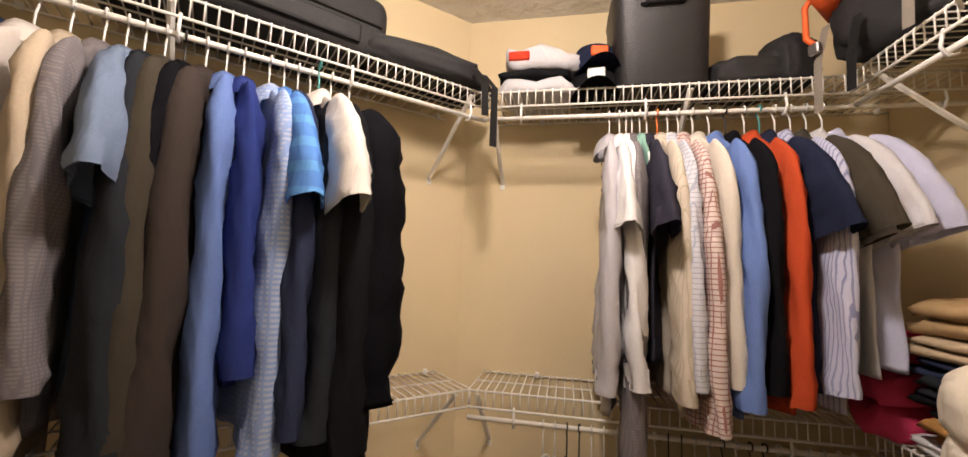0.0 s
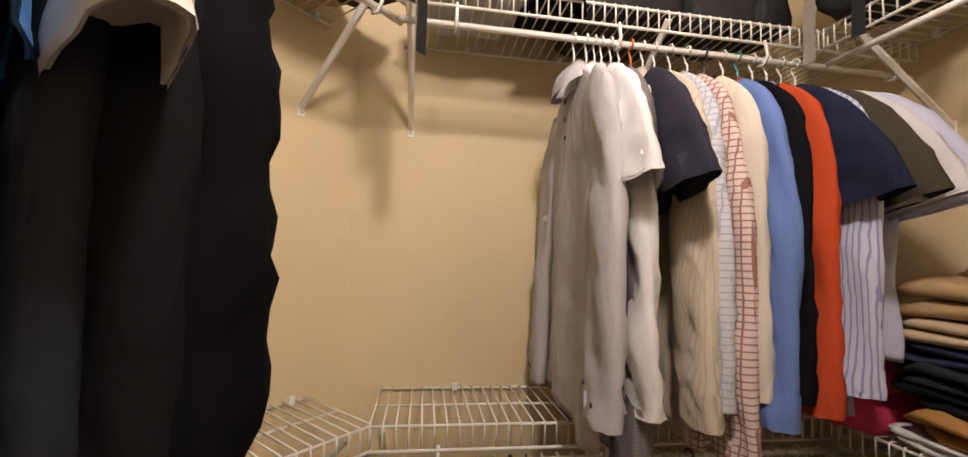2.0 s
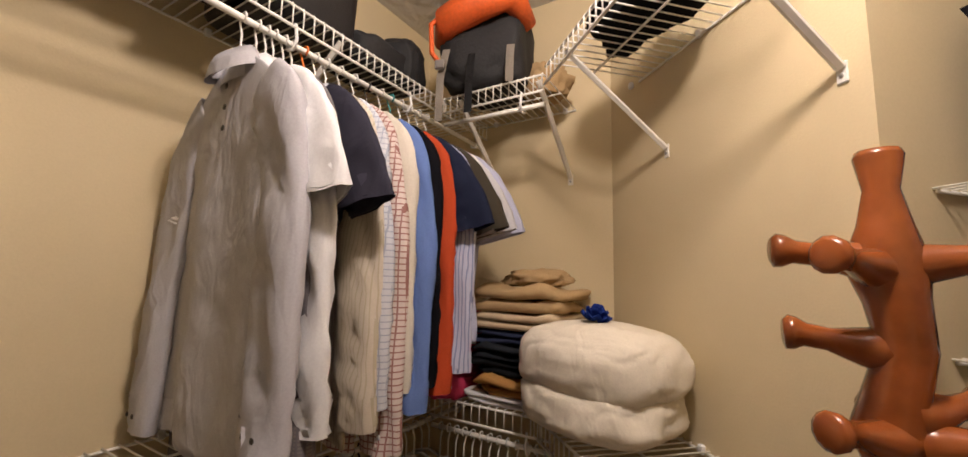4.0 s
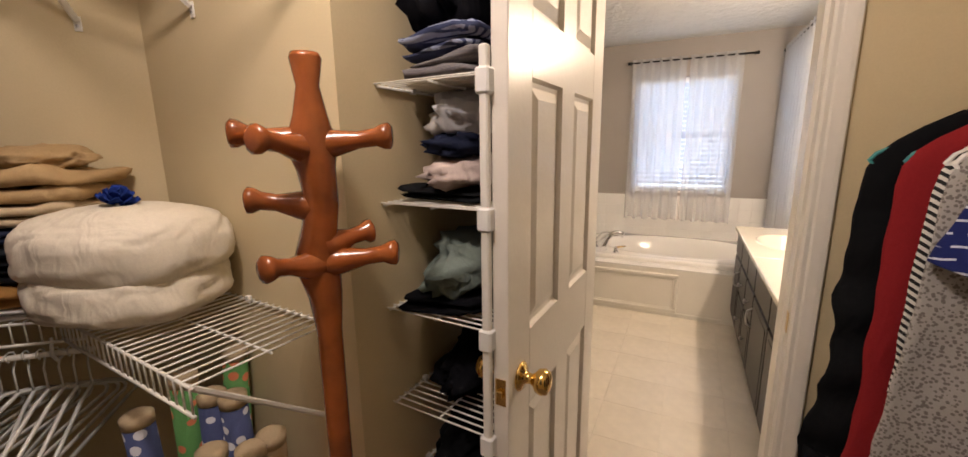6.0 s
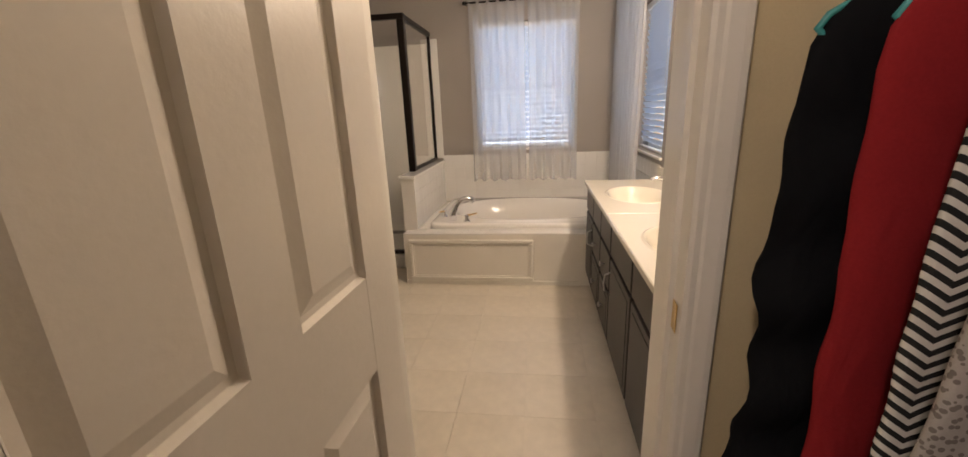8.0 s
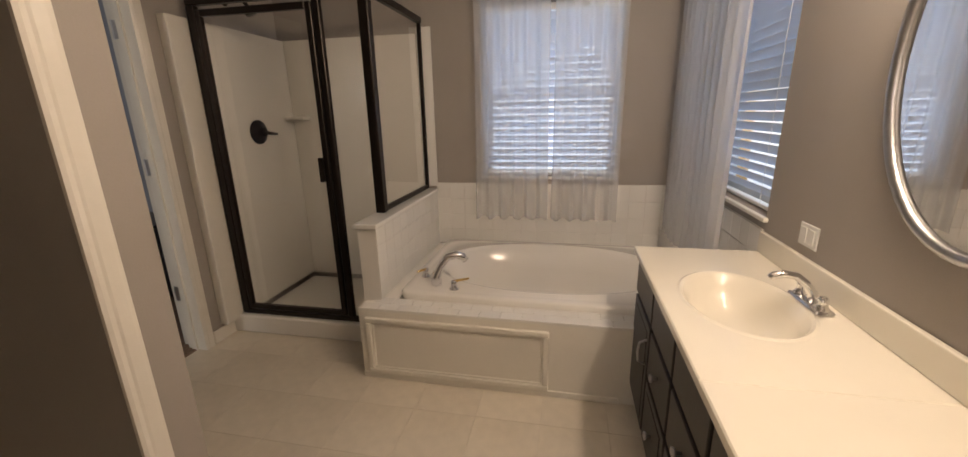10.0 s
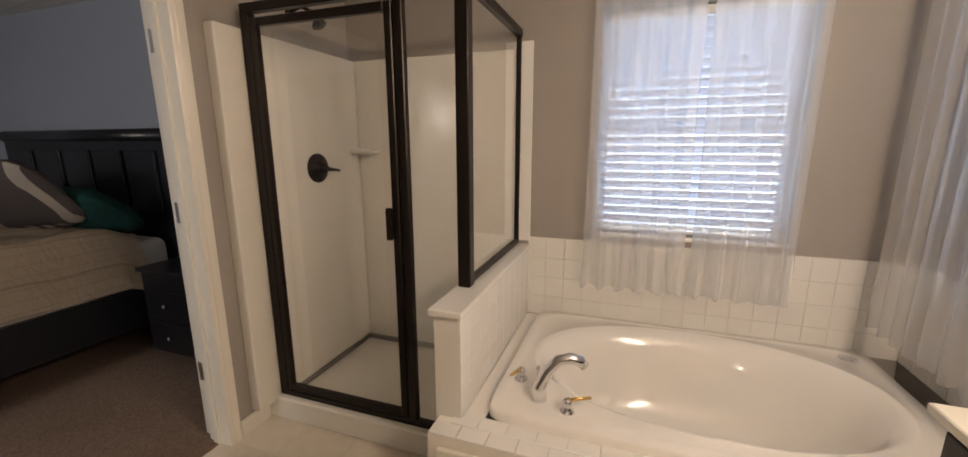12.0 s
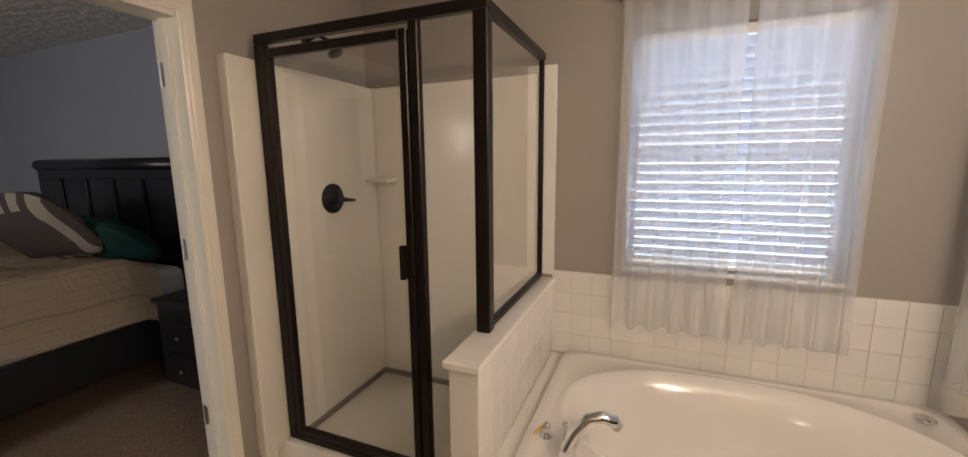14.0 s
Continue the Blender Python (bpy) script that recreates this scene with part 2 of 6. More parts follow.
def prism(outline, z0, z1, bm=None):
    return loft([[(x, y, z0) for x, y in outline], [(x, y, z1) for x, y in outline]], bm)


def wall(name, x0, y0, x1, y1, material, z0=0.0, z1=2.44, thick=0.1, label="painted drywall wall"):
    """A wall whose visible face runs from (x0, y0) to (x1, y1); its body lies to the right of that run."""
    a, b = Vector((x0, y0)), Vector((x1, y1))
    d = (b - a).normalized()
    n = Vector((d.y, -d.x)) * thick
    outline = [a, b, b + n, a + n]
    return tagged(part(name, prism([tuple(v) for v in outline], z0, z1), material), label, "wall", kind="structure")


# ---- structure: closet ----
def closet_walls():
    W = M_WALL_C
    lab = "warm cream painted closet wall"
    wall("wall_north", 0.835, 2.34, -1.02, 2.34, W, label=lab)
    wall("wall_northeast", 1.87, 1.305, 0.835, 2.34, W, label=lab)
    wall("wall_southeast", 1.315, 0.75, 1.87, 1.305, W, label=lab)
    wall("wall_south_niche", 0.575, 0.75, 1.315, 0.75, W, label=lab)
    wall("wall_linen", 0.575, -0.08, 0.575, 0.65, W, label="cream painted wall behind linen shelves")
    wall("wall_west", -1.02, 2.34, -1.02, -0.08, W, label=lab)
    # door wall: two layers, cream inside, taupe outside, with the doorway cut through
    for nm, x0, x1, z0, z1 in (("wall_door_west", -1.02, -0.31, 0, 2.44), ("wall_door_east", 0.35, 0.574, 0, 2.44),
                               ("wall_door_head", -0.31, 0.35, 2.05, 2.44)):
        wall(nm, x0, -0.08, x1, -0.08, W, z0, z1, 0.055, lab)
    ceil = prism([(-1.02, -0.08), (0.575, -0.08), (0.575, 0.75), (1.315, 0.75), (1.87, 1.305), (0.835, 2.34), (-1.02, 2.34)],
                 2.44, 2.52)
    tagged(part("ceiling_closet", ceil, M_CEIL), "stomp-textured white closet ceiling", "ceiling", kind="structure")
    fl = prism([(-1.02, -0.20), (0.575, -0.20), (0.575, 0.75), (1.315, 0.75), (1.87, 1.305), (0.835, 2.34), (-1.02, 2.34)],
               -0.06, 0.0)
    tagged(part("floor_closet", fl, M_CARPET), "worn pinkish brown carpet floor", "floor", kind="structure")


closet_walls()

def casing(name, m, w, h=2.05, width=0.06, both=True, label="cream painted door casing with stepped profile"):
    """Door casing in a local plane: x along the wall from 0 to w, y out of the wall, z up."""
    t = thing(name, m, label, "trim", kind="structure")
    prof = [(0, 0), (0, 0.009), (0.008, 0.013), (0.018, 0.013), (0.024, 0.016), (0.046, 0.019), (0.056, 0.019), (width, 0.014), (width, 0)]
    for nm, rings in (
        ("casing_leg", [[(-u, v, 0) for u, v in prof], [(-u, v, h + u) for u, v in prof]]),
        ("casing_leg", [[(w + u, v, 0) for u, v in prof], [(w + u, v, h + u) for u, v in prof]]),
        ("casing_head", [[(-u, v, h + u) for u, v in prof], [(w + u, v, h + u) for u, v in prof]])):
        part(nm, loft(rings), M_TRIM, t)
    return t


casing("door_casing_closet", pose(0.33, -0.08, 0, 0, 0, 0) @ pose(-0.62, 0, 0), 0.62)


def jambs(name, x0, x1, y0, y1, h, m, label):
    t = thing(name, m, label, "door jamb", kind="structure")
    part("jamb", box(x0 - 0.02, y0, 0, x0, y1, h), M_TRIM, t)
    part("jamb", box(x1, y0, 0, x1 + 0.02, y1, h), M_TRIM, t)
    part("head_jamb", box(x0 - 0.02, y0, h, x1 + 0.02, y1, h + 0.02), M_TRIM, t)
    part("door_stop", box(x0, y0 + 0.035, 0, x0 + 0.011, y0 + 0.07, h), M_TRIM, t)
    part("door_stop", box(x1 - 0.011, y0 + 0.035, 0, x1, y0 + 0.07, h), M_TRIM, t)
    return t


jm = jambs("door_jamb_closet", -0.29, 0.33, -0.201, -0.079, 2.03, pose(0, 0, 0), "cream painted closet door jamb")
part("strike_plate", box(-0.2885, -0.125, 0.87, -0.287, -0.095, 0.93, 0.0004, 1), M_BRASS, jm, "brass strike plate")
# ---- six panel doors ----
def panel_door(name, m, w, h, label, knob=True):
    """Slab along local x from the hinge, both faces panelled, knob near the free edge."""
    t = thing(name, m, label, "door", kind="structure")
    th = 0.035
    rail = [(0.0, 0.23), (0.815, 1.005), (1.545, 1.67), (h - 0.11, h)]
    st = 0.10 if w < 0.7 else 0.115
    mid = 0.10
    part("core", box(0.01, -0.004, 0.01, w - 0.01, 0.004, h - 0.01), M_DOOR, t)
    for x0, x1 in ((0, st), (w - st, w)):
        part("stile", box(x0, -th / 2, 0, x1, th / 2, h, 0.002, 1), M_DOOR, t)
    for z0, z1 in rail:
        part("rail", box(st, -th / 2, z0, w - st, th / 2, z1), M_DOOR, t)
    for (a, z0), (z1, b) in zip(rail, rail[1:]):
        part("mullion", box(w / 2 - mid / 2, -th / 2, z0, w / 2 + mid / 2, th / 2, z1), M_DOOR, t)
        for x0, x1 in ((st, w / 2 - mid / 2), (w / 2 + mid / 2, w - st)):
            bm = bmesh.new()
            for sgn in (-1, 1):
                def ring(i, y):
                    return [(x0 + i, sgn * y, z0 + i), (x1 - i, sgn * y, z0 + i), (x1 - i, sgn * y, z1 - i), (x0 + i, sgn * y, z1 - i)]
                loft([ring(0, th / 2 - 0.001), ring(0.006, th / 2 - 0.011), ring(0.016, th / 2 - 0.012), ring(0.040, th / 2 - 0.003),
                      ring(0.042, th / 2 - 0.003)], bm, "end")
            part("panel", bm, M_DOOR, t)
    if knob:
        for sgn in (-1, 1):
            k = part("knob", lathe([(0.031, 0), (0.033, 0.003), (0.028, 0.008), (0.014, 0.012), (0.011, 0.026), (0.016, 0.034), (0.026, 0.042),
                                    (0.0285, 0.054), (0.025, 0.064), (0.013, 0.069), (0.002, 0.070)], 24), M_BRASS, t, "polished brass door knob",
                     pose(w - 0.062, sgn * th / 2, 0.915, -90 * sgn, 0, 0), True)
        part("latch_plate", box(w - 0.001, -0.012, 0.875, w + 0.0015, 0.012, 0.935), M_BRASS, t, "brass latch plate")
        part("latch_bolt", box(w, -0.007, 0.895, w + 0.010, 0.007, 0.912, 0.002, 1), M_BRASS, t)
    return t


panel_door("door_1", pose(0.296, -0.078, 0.012, 0, 0, 91.5), 0.72, 2.03, "cream six-panel closet door standing open with brass knob")


def hinge_leaf(parent, m):
    bm = box(-0.002, -0.018, -0.045, 0.002, 0.018, 0.045, 0.001, 1)
    tube([(0.003, 0.02, -0.046), (0.003, 0.02, 0.046)], 0.006, 8, bm)
    part("hinge", bm, M_NICKEL, parent, "satin nickel butt hinge", m)


# ---- wire shelving ----
def wire_shelf(m, length, depth, label, rod=True, braces=(), group="wire shelves", lip=0.05, step=0.027):
    """Local x along the wall, y out from it, deck at z 0. Each cross wire bends down over the front lip."""
    t = thing("wire_shelf", m, label, "shelf", group)
    w = to_mesh("wire", tube([(0, 0, 0), (0, depth, 0), (0, depth + 0.003, -0.004), (0, depth + 0.003, -lip)], 0.0021, 5), M_WIRE, True)
    n = int(length / step)
    for i in range(n + 1):
        part("wire", w, None, t, "", pose(0.004 + i * step, 0, 0.005))
    for y, z, r in ((0.004, 0.0, 0.0034), (depth * 0.52, 0.0, 0.003), (depth, 0.0, 0.0036), (depth + 0.003, -lip, 0.0038)):
        part("long_rod", tube([(0, y, z), (length, y, z)], r, 6), M_WIRE, t, "", None, True)
    if rod:
        part("hanging_rod", tube([(0, depth - 0.012, -lip - 0.035), (length, depth - 0.012, -lip - 0.035)], 0.0075, 8), M_WIRE, t, "white coated hanging rod", None, True)
        for i in range(int(length / 0.38) + 1):
            x = 0.07 + i * 0.38
            if x < length:
                part("rod_hook", tube([(x, depth, -lip + 0.01), (x, depth + 0.008, -lip - 0.03), (x, depth - 0.004, -lip - 0.05),
                                       (x, depth - 0.022, -lip - 0.046), (x, depth - 0.026, -lip - 0.03)], 0.004, 6), M_PLAST, t, "", None, True)
    for x in braces:
        bm = bmesh.new()
        d = Vector((0, depth - 0.02, 0.22)).normalized()
        for sgn in (-1,):
            a, b = Vector((x, depth - 0.01, -0.008)), Vector((x, 0.004, -0.235))
            loft([[(v.x - 0.008, v.y, v.z), (v.x - 0.008, v.y + 0.003, v.z - 0.005), (v.x, v.y + 0.006, v.z - 0.009), (v.x + 0.008, v.y + 0.003, v.z - 0.005),
                   (v.x + 0.008, v.y, v.z), (v.x, v.y + 0.002, v.z - 0.003)] for v in (a, b)], bm)
        box(x - 0.009, 0.0, -0.265, x + 0.009, 0.004, -0.228, 0.0015, 1, bm)
        br = part("brace", bm, M_WIRE, t)
        part("screw", lathe([(0.004, 0), (0.004, 0.002), (0.001, 0.003)], 8), M_NICKEL, br, "", pose(x, 0.004, -0.252, -90, 0, 0))
    for i in range(int(length / 0.28) + 1):
        part("wall_clip", box(0.03 + i * 0.28, 0, -0.006, 0.045 + i * 0.28, 0.012, 0.014, 0.002, 1), M_PLAST, t)
    return t


UP, LOW = 1.995, 1.035
NORTH = pose(0.835, 2.34, 0, 0, 0, 180)
DIAG = pose(1.87, 1.305, 0, 0, 0, 135)
SE = pose(1.315, 0.75, 0, 0, 0, 45)
SOUTH = pose(0.575, 0.75, 0)
wire_shelf(NORTH @ pose(0.10, 0, UP), 1.66, 0.30, "white wire shelf loaded with luggage above hanging clothes", True, (0.06, 0.85, 1.5))
wire_shelf(DIAG @ pose(0.0, 0, UP), 1.34, 0.30, "white wire shelf holding bins and folded shirts", True, (1.31, 0.7))
wire_shelf(SE @ pose(0.12, 0, UP), 0.36, 0.29, "short white wire shelf with a backpack on it", True, (0.02, 0.30))
wire_shelf(SOUTH @ pose(0.02, 0, UP), 0.56, 0.30, "white wire shelf with braces and dark things on it", False, (0.02, 0.45))
wire_shelf(NORTH @ pose(0.10, 0, LOW), 1.66, 0.26, "lower white wire shelf on cream wall", False, (0.05, 0.8))
wire_shelf(DIAG @ pose(0.0, 0, LOW), 1.36, 0.26, "lower white wire shelf over a row of hangers", True, (1.33,))
wire_shelf(SE @ pose(0.10, 0, LOW), 0.40, 0.27, "lower wire shelf piled with folded trousers", True)
wire_shelf(SOUTH @ pose(0.065, 0, LOW), 0.60, 0.29, "lower wire shelf with a folded comforter", False, (0.04,))
WEST = pose(-0.95, -0.07, 0, 0, 0, -90)
wire_shelf(pose(-1.02, 2.02, 1.66, 0, 0, -90), 2.08, 0.36, "white wire shelf above hanging blouses beside door", True, (0.5, 1.2))
LINEN = pose(0.575, -0.07, 0, 0, 0, 90)
LZ = (0.30, 0.555, 0.80, 1.045, 1.295, 1.55)
for z in LZ:
    wire_shelf(LINEN @ pose(0.0, 0, z), 0.715, 0.262, "wire linen shelf stacked with clothes", False, (), "linen shelves", 0.03, 0.021)
pole = thing("shelf_pole", pose(0.302, 0.652, 0), "white shelf support pole standing on carpet", "pole")
part("pole", box(-0.009, -0.008, 0, 0.009, 0.008, 1.60, 0.003, 1), M_WIRE, pole)
for z in LZ:
    part("pole_clip", box(-0.014, -0.02, z - 0.035, 0.016, 0.012, z + 0.012, 0.004, 1), M_PLAST, pole, "white plastic shelf clip")


# ---- garments ----
def hanger(m, material, label, bar=True):
    t = thing("clothes_hanger", m, label, "hanger", "clothes hangers")
    hook = [(0.004, 0, -0.010), (0.012, 0, 0.002), (0.008, 0, 0.011), (0, 0, 0.0125), (-0.010, 0, 0.009), (-0.013, 0, -0.004), (-0.006, 0, -0.022), (0, 0, -0.035), (0, 0, -0.092)]
    part("hook", tube(hook, 0.0024, 5), material, t, "", None, True)
    pts = [(0, 0, -0.092), (0.05, 0, -0.108), (0.175, 0, -0.180), (0.185, 0, -0.195), (0.175, 0, -0.206), (-0.175, 0, -0.206), (-0.185, 0, -0.195), (-0.175, 0, -0.180), (-0.05, 0, -0.108)]
    part("shoulder_bar", tube(pts, 0.0048, 5, None, True), material, t, "", None, True)
    return t


HANG = [mat("white_hanger", (0.80, 0.79, 0.76), 0.35), mat("teal_hanger", (0.05, 0.30, 0.30), 0.4), mat("black_hanger", (0.02, 0.02, 0.02), 0.4),
        mat("clear_hanger", (0.62, 0.64, 0.62), 0.15), mat("orange_hanger", (0.75, 0.18, 0.03), 0.4)]
HNAME = ["white plastic", "teal plastic", "black plastic", "clear grey plastic", "orange plastic"]


def smooth_line(pts, f):
    """A point at f (0 to 1) on a smooth curve through pts."""
    q = f * (len(pts) - 1)
    k = min(int(q), len(pts) - 2)
    g = q - k
    a, b, c, d = (Vector(pts[min(max(k + o, 0), len(pts) - 1)]) for o in (-1, 0, 1, 2))
    return 0.5 * ((2 * b) + (c - a) * g + (2 * a - 5 * b + 4 * c - d) * g * g + (3 * b - a - 3 * c + d) * g ** 3)


def crease(x, z, seed, fine=1.0):
    """Height of sharp-edged folds in hanging cloth at a place on it."""
    p = Vector((x * 6.5 + z * 2.2 + seed * 1.7, z * 3.2 - x * 2.5, seed * 0.31))
    q = Vector((x * 13 - z * 9, z * 12 + x * 6 + seed, 3.0 + seed * 0.17))
    return (0.5 - abs(noise.noise(p))) * 0.015 + (0.4 - abs(noise.noise(q))) * 0.010 * fine


def garment(kind, m, material, label, length=0.75, half=0.21, thick=0.026, sleeve="long", seed=0, collar=True, trim=None,
            buttons=None, sleeve_len=0.60, flare=1.0, category="shirt", hang=0, quilt=0.0, group="hanging clothes"):
    """A garment on a hanger. Local x is the shoulder line, y runs along the rod, origin on the rod."""
    rnd = random.Random(seed)
    if len(label.split()) < 4:
        label += " on a hanger"
    hanger(m, HANG[hang], HNAME[hang] + " clothes hanger on rod")
    t = thing(kind, m @ pose(0, 0, -0.03), label, category, group)
    ph = [rnd.uniform(0, 6.3) for _ in range(6)]
    lean, swing = rnd.uniform(-0.012, 0.012), rnd.uniform(-0.02, 0.02)
    ruffle = 0.07 if "ruffled" in label else 0.0
    top = [(-0.060, 0.052, 0.55), (-0.072, 0.075, 0.65), (-0.092, 0.112, 0.75), (-0.118, 0.152, 0.85), (-0.146, 0.182, 0.95), (-0.180, 0.200, 1.0), (-0.225, 0.207, 1.0)]
    rows = 56 if quilt else 34
    prof = top + [(-0.225 - (length - 0.225) * i / rows, 0.207 * (1 + (flare - 1) * i / rows), 1.0 + 0.45 * i / rows) for i in range(1, rows + 1)]
    rings = []
    N = 44
    for z, w, tk in prof:
        w *= half / 0.212
        deep = min(1, max(0, (-z - 0.09) / 0.4))
        puff = abs(math.sin((z + 0.1) * math.pi / 0.155))
        ring = []
        for j in range(N):
            a = 2 * math.pi * j / N
            c, s_ = math.cos(a), math.sin(a)
            x = w * math.copysign(abs(c) ** 0.75, c)
            y = thick * tk * math.copysign(abs(s_) ** 0.8, s_)
            drape = math.sin(x * 34 + ph[0] + z * 1.6) * 0.010 * deep * deep
            fold = (crease(x + (0.7 if s_ > 0 else 0), z, seed) - 0.006) * (0.35 + 0.65 * deep) * (1 if s_ > 0 else -1) * abs(s_)
            if quilt:
                fold, drape = fold * 0.3, drape * 0.3
                y += math.copysign(quilt * puff ** 0.45, s_) * abs(s_)
                x *= 1 + 0.012 * puff ** 0.6
            if ruffle:
                x *= 1 + 2.2 * ruffle * noise.noise(Vector((z * 11, s_ * 1.5, c + ph[1]))) * deep
                y += 0.012 * math.sin(z * 40 + x * 20 + ph[2]) * deep
            x += (math.sin(z * 6 + ph[3]) * 0.006 + (0.010 * noise.noise(Vector((seed, z * 9, c))))) * deep + lean * deep
            ring.append((x, y + fold + drape + swing * deep * 0.5, z + (0.012 * math.sin(x * 17 + ph[5]) + 0.01 * c * math.sin(ph[4])) * deep))
        rings.append(ring)
    last = rings[-1]
    mid = Vector((sum(p[0] for p in last) / N, sum(p[1] for p in last) / N, 0))
    rings.append([(mid.x + (p[0] - mid.x) * 0.975, mid.y + (p[1] - mid.y) * 0.8, p[2] + 0.004) for p in last])
    rings.append([(mid.x + (p[0] - mid.x) * 0.97, mid.y + (p[1] - mid.y) * 0.7, p[2] + 0.06) for p in last])
    part("body", loft(rings), material, t, "", None, True)
    if sleeve:
        for sgn in (-1, 1):
            K, R = 20, 30
            if sleeve == "long":
                end = -0.15 - sleeve_len + rnd.uniform(-0.03, 0.03)
                out = rnd.uniform(-0.012, 0.018)
                axis = [(half - 0.075, -0.140), (half - 0.028, -0.190), (half - 0.004, -0.27), (half + 0.008 + out, -0.42), (half + 0.014 + out, (end - 0.42) / 2 - 0.02), (half + 0.018 + out, end)]
                wide = [0.058, 0.064, 0.063, 0.058, 0.052, 0.044]
                flat = thick * 0.75 + 0.008
            else:
                axis = [(half - 0.085, -0.138), (half - 0.040, -0.180), (half + 0.002, -0.240), (half + 0.030, -0.305), (half + 0.046, -0.36)]
                wide = [0.060, 0.074, 0.082, 0.086, 0.088]
                flat = thick * 0.8 + 0.010
            sway = rnd.uniform(-0.02, 0.02)
            srings, e = [], 0.02
            for i in range(R + 1):
                f = i / R
                ax = smooth_line(axis, f)
                dv = (smooth_line(axis, min(f + e, 1)) - smooth_line(axis, max(f - e, 0))).normalized()
                nv = Vector((-dv.y, dv.x))
                q = f * (len(wide) - 1)
                k = min(int(q), len(wide) - 2)
                ra = wide[k] * (1 - q + k) + wide[k + 1] * (q - k)
                ring = []
                for j in range(K):
                    a = 2 * math.pi * j / K
                    ca, sa = math.cos(a), math.sin(a)
                    pleat = 1.6 * crease(ca * 0.1 + sgn, ax.y * 1.3 + 0.3 * sa, seed + 7.7) * min(1, f * 4)
                    x, zz = ax + nv * (ra + 0.5 * pleat - 0.004) * ca
                    puff = 1 + (0.5 * abs(math.sin((zz + 0.1) * math.pi / 0.155)) ** 0.5 if quilt else 0)
                    x += nv.x * ca * 0.02 * (puff - 1)
                    ring.append((sgn * x, (flat + pleat - 0.006) * puff * sa * (1 + 0.25 * f) + sway * f * f + swing * f * 0.4, zz))
                srings.append(ring)
            tip = srings[-1]
            cen = Vector((sum(p[0] for p in tip) / K, sum(p[1] for p in tip) / K, sum(p[2] for p in tip) / K))
            srings.append([tuple(cen + (Vector(p) - cen) * 0.90) for p in tip])
            srings.append([tuple(cen + (Vector(p) - cen) * 0.85 + Vector((-sgn * 0.01, 0, 0.045))) for p in tip])
            s1 = part("sleeve", loft(srings), material, t, "", None, True)
            if collar and not quilt:
                # the cuff or hem band follows the last of the sleeve
                n0, grow = (R - 3, 1.045) if sleeve == "long" else (R - 2, 1.025)
                band = []
                for i in range(n0, R + 1):
                    cc = Vector([sum(p[d] for p in srings[i]) / K for d in range(3)])
                    band.append([tuple(cc + (Vector(p) - cc) * grow + Vector((0, 0, -0.004))) for p in srings[i]])
                part("cuff" if sleeve == "long" else "hem", loft(band, None, False), trim or material, s1, "", None, True)
                if sleeve == "long" and buttons:
                    for d in (-0.014, 0.014):
                        part("cuff_button", lathe([(0.005, 0), (0.0055, 0.0015), (0.002, 0.003)], 8), buttons, s1, "",
                             pose(cen.x + d, cen.y - flat * 1.35, cen.z + 0.03, 90, 0, 0))
    if collar:
        ring = []
        for z, w, d in ((-0.082, 0.064, 0.030), (-0.052, 0.052, 0.030), (-0.047, 0.055, 0.034), (-0.066, 0.066, 0.040), (-0.092, 0.080, 0.042)):
            ring.append([(w * math.cos(2 * math.pi * j / 20), d * math.sin(2 * math.pi * j / 20) - 0.006, z - 0.02 * max(0, -math.sin(2 * math.pi * j / 20))) for j in range(20)])
        part("collar", loft(ring, None, False), trim or material, t, "", None, True)
    if buttons:
        n = 3 if "henley" in label else 7
        for i in range(n):
            part("button", lathe([(0.006, 0), (0.0065, 0.0015), (0.002, 0.003)], 10), buttons, t, "",
                 pose(0.01 + lean * i / 7, -thick * 1.05 - 0.008, -0.125 - i * (0.042 if n == 3 else 0.085), 90, 0, 0))
    return t


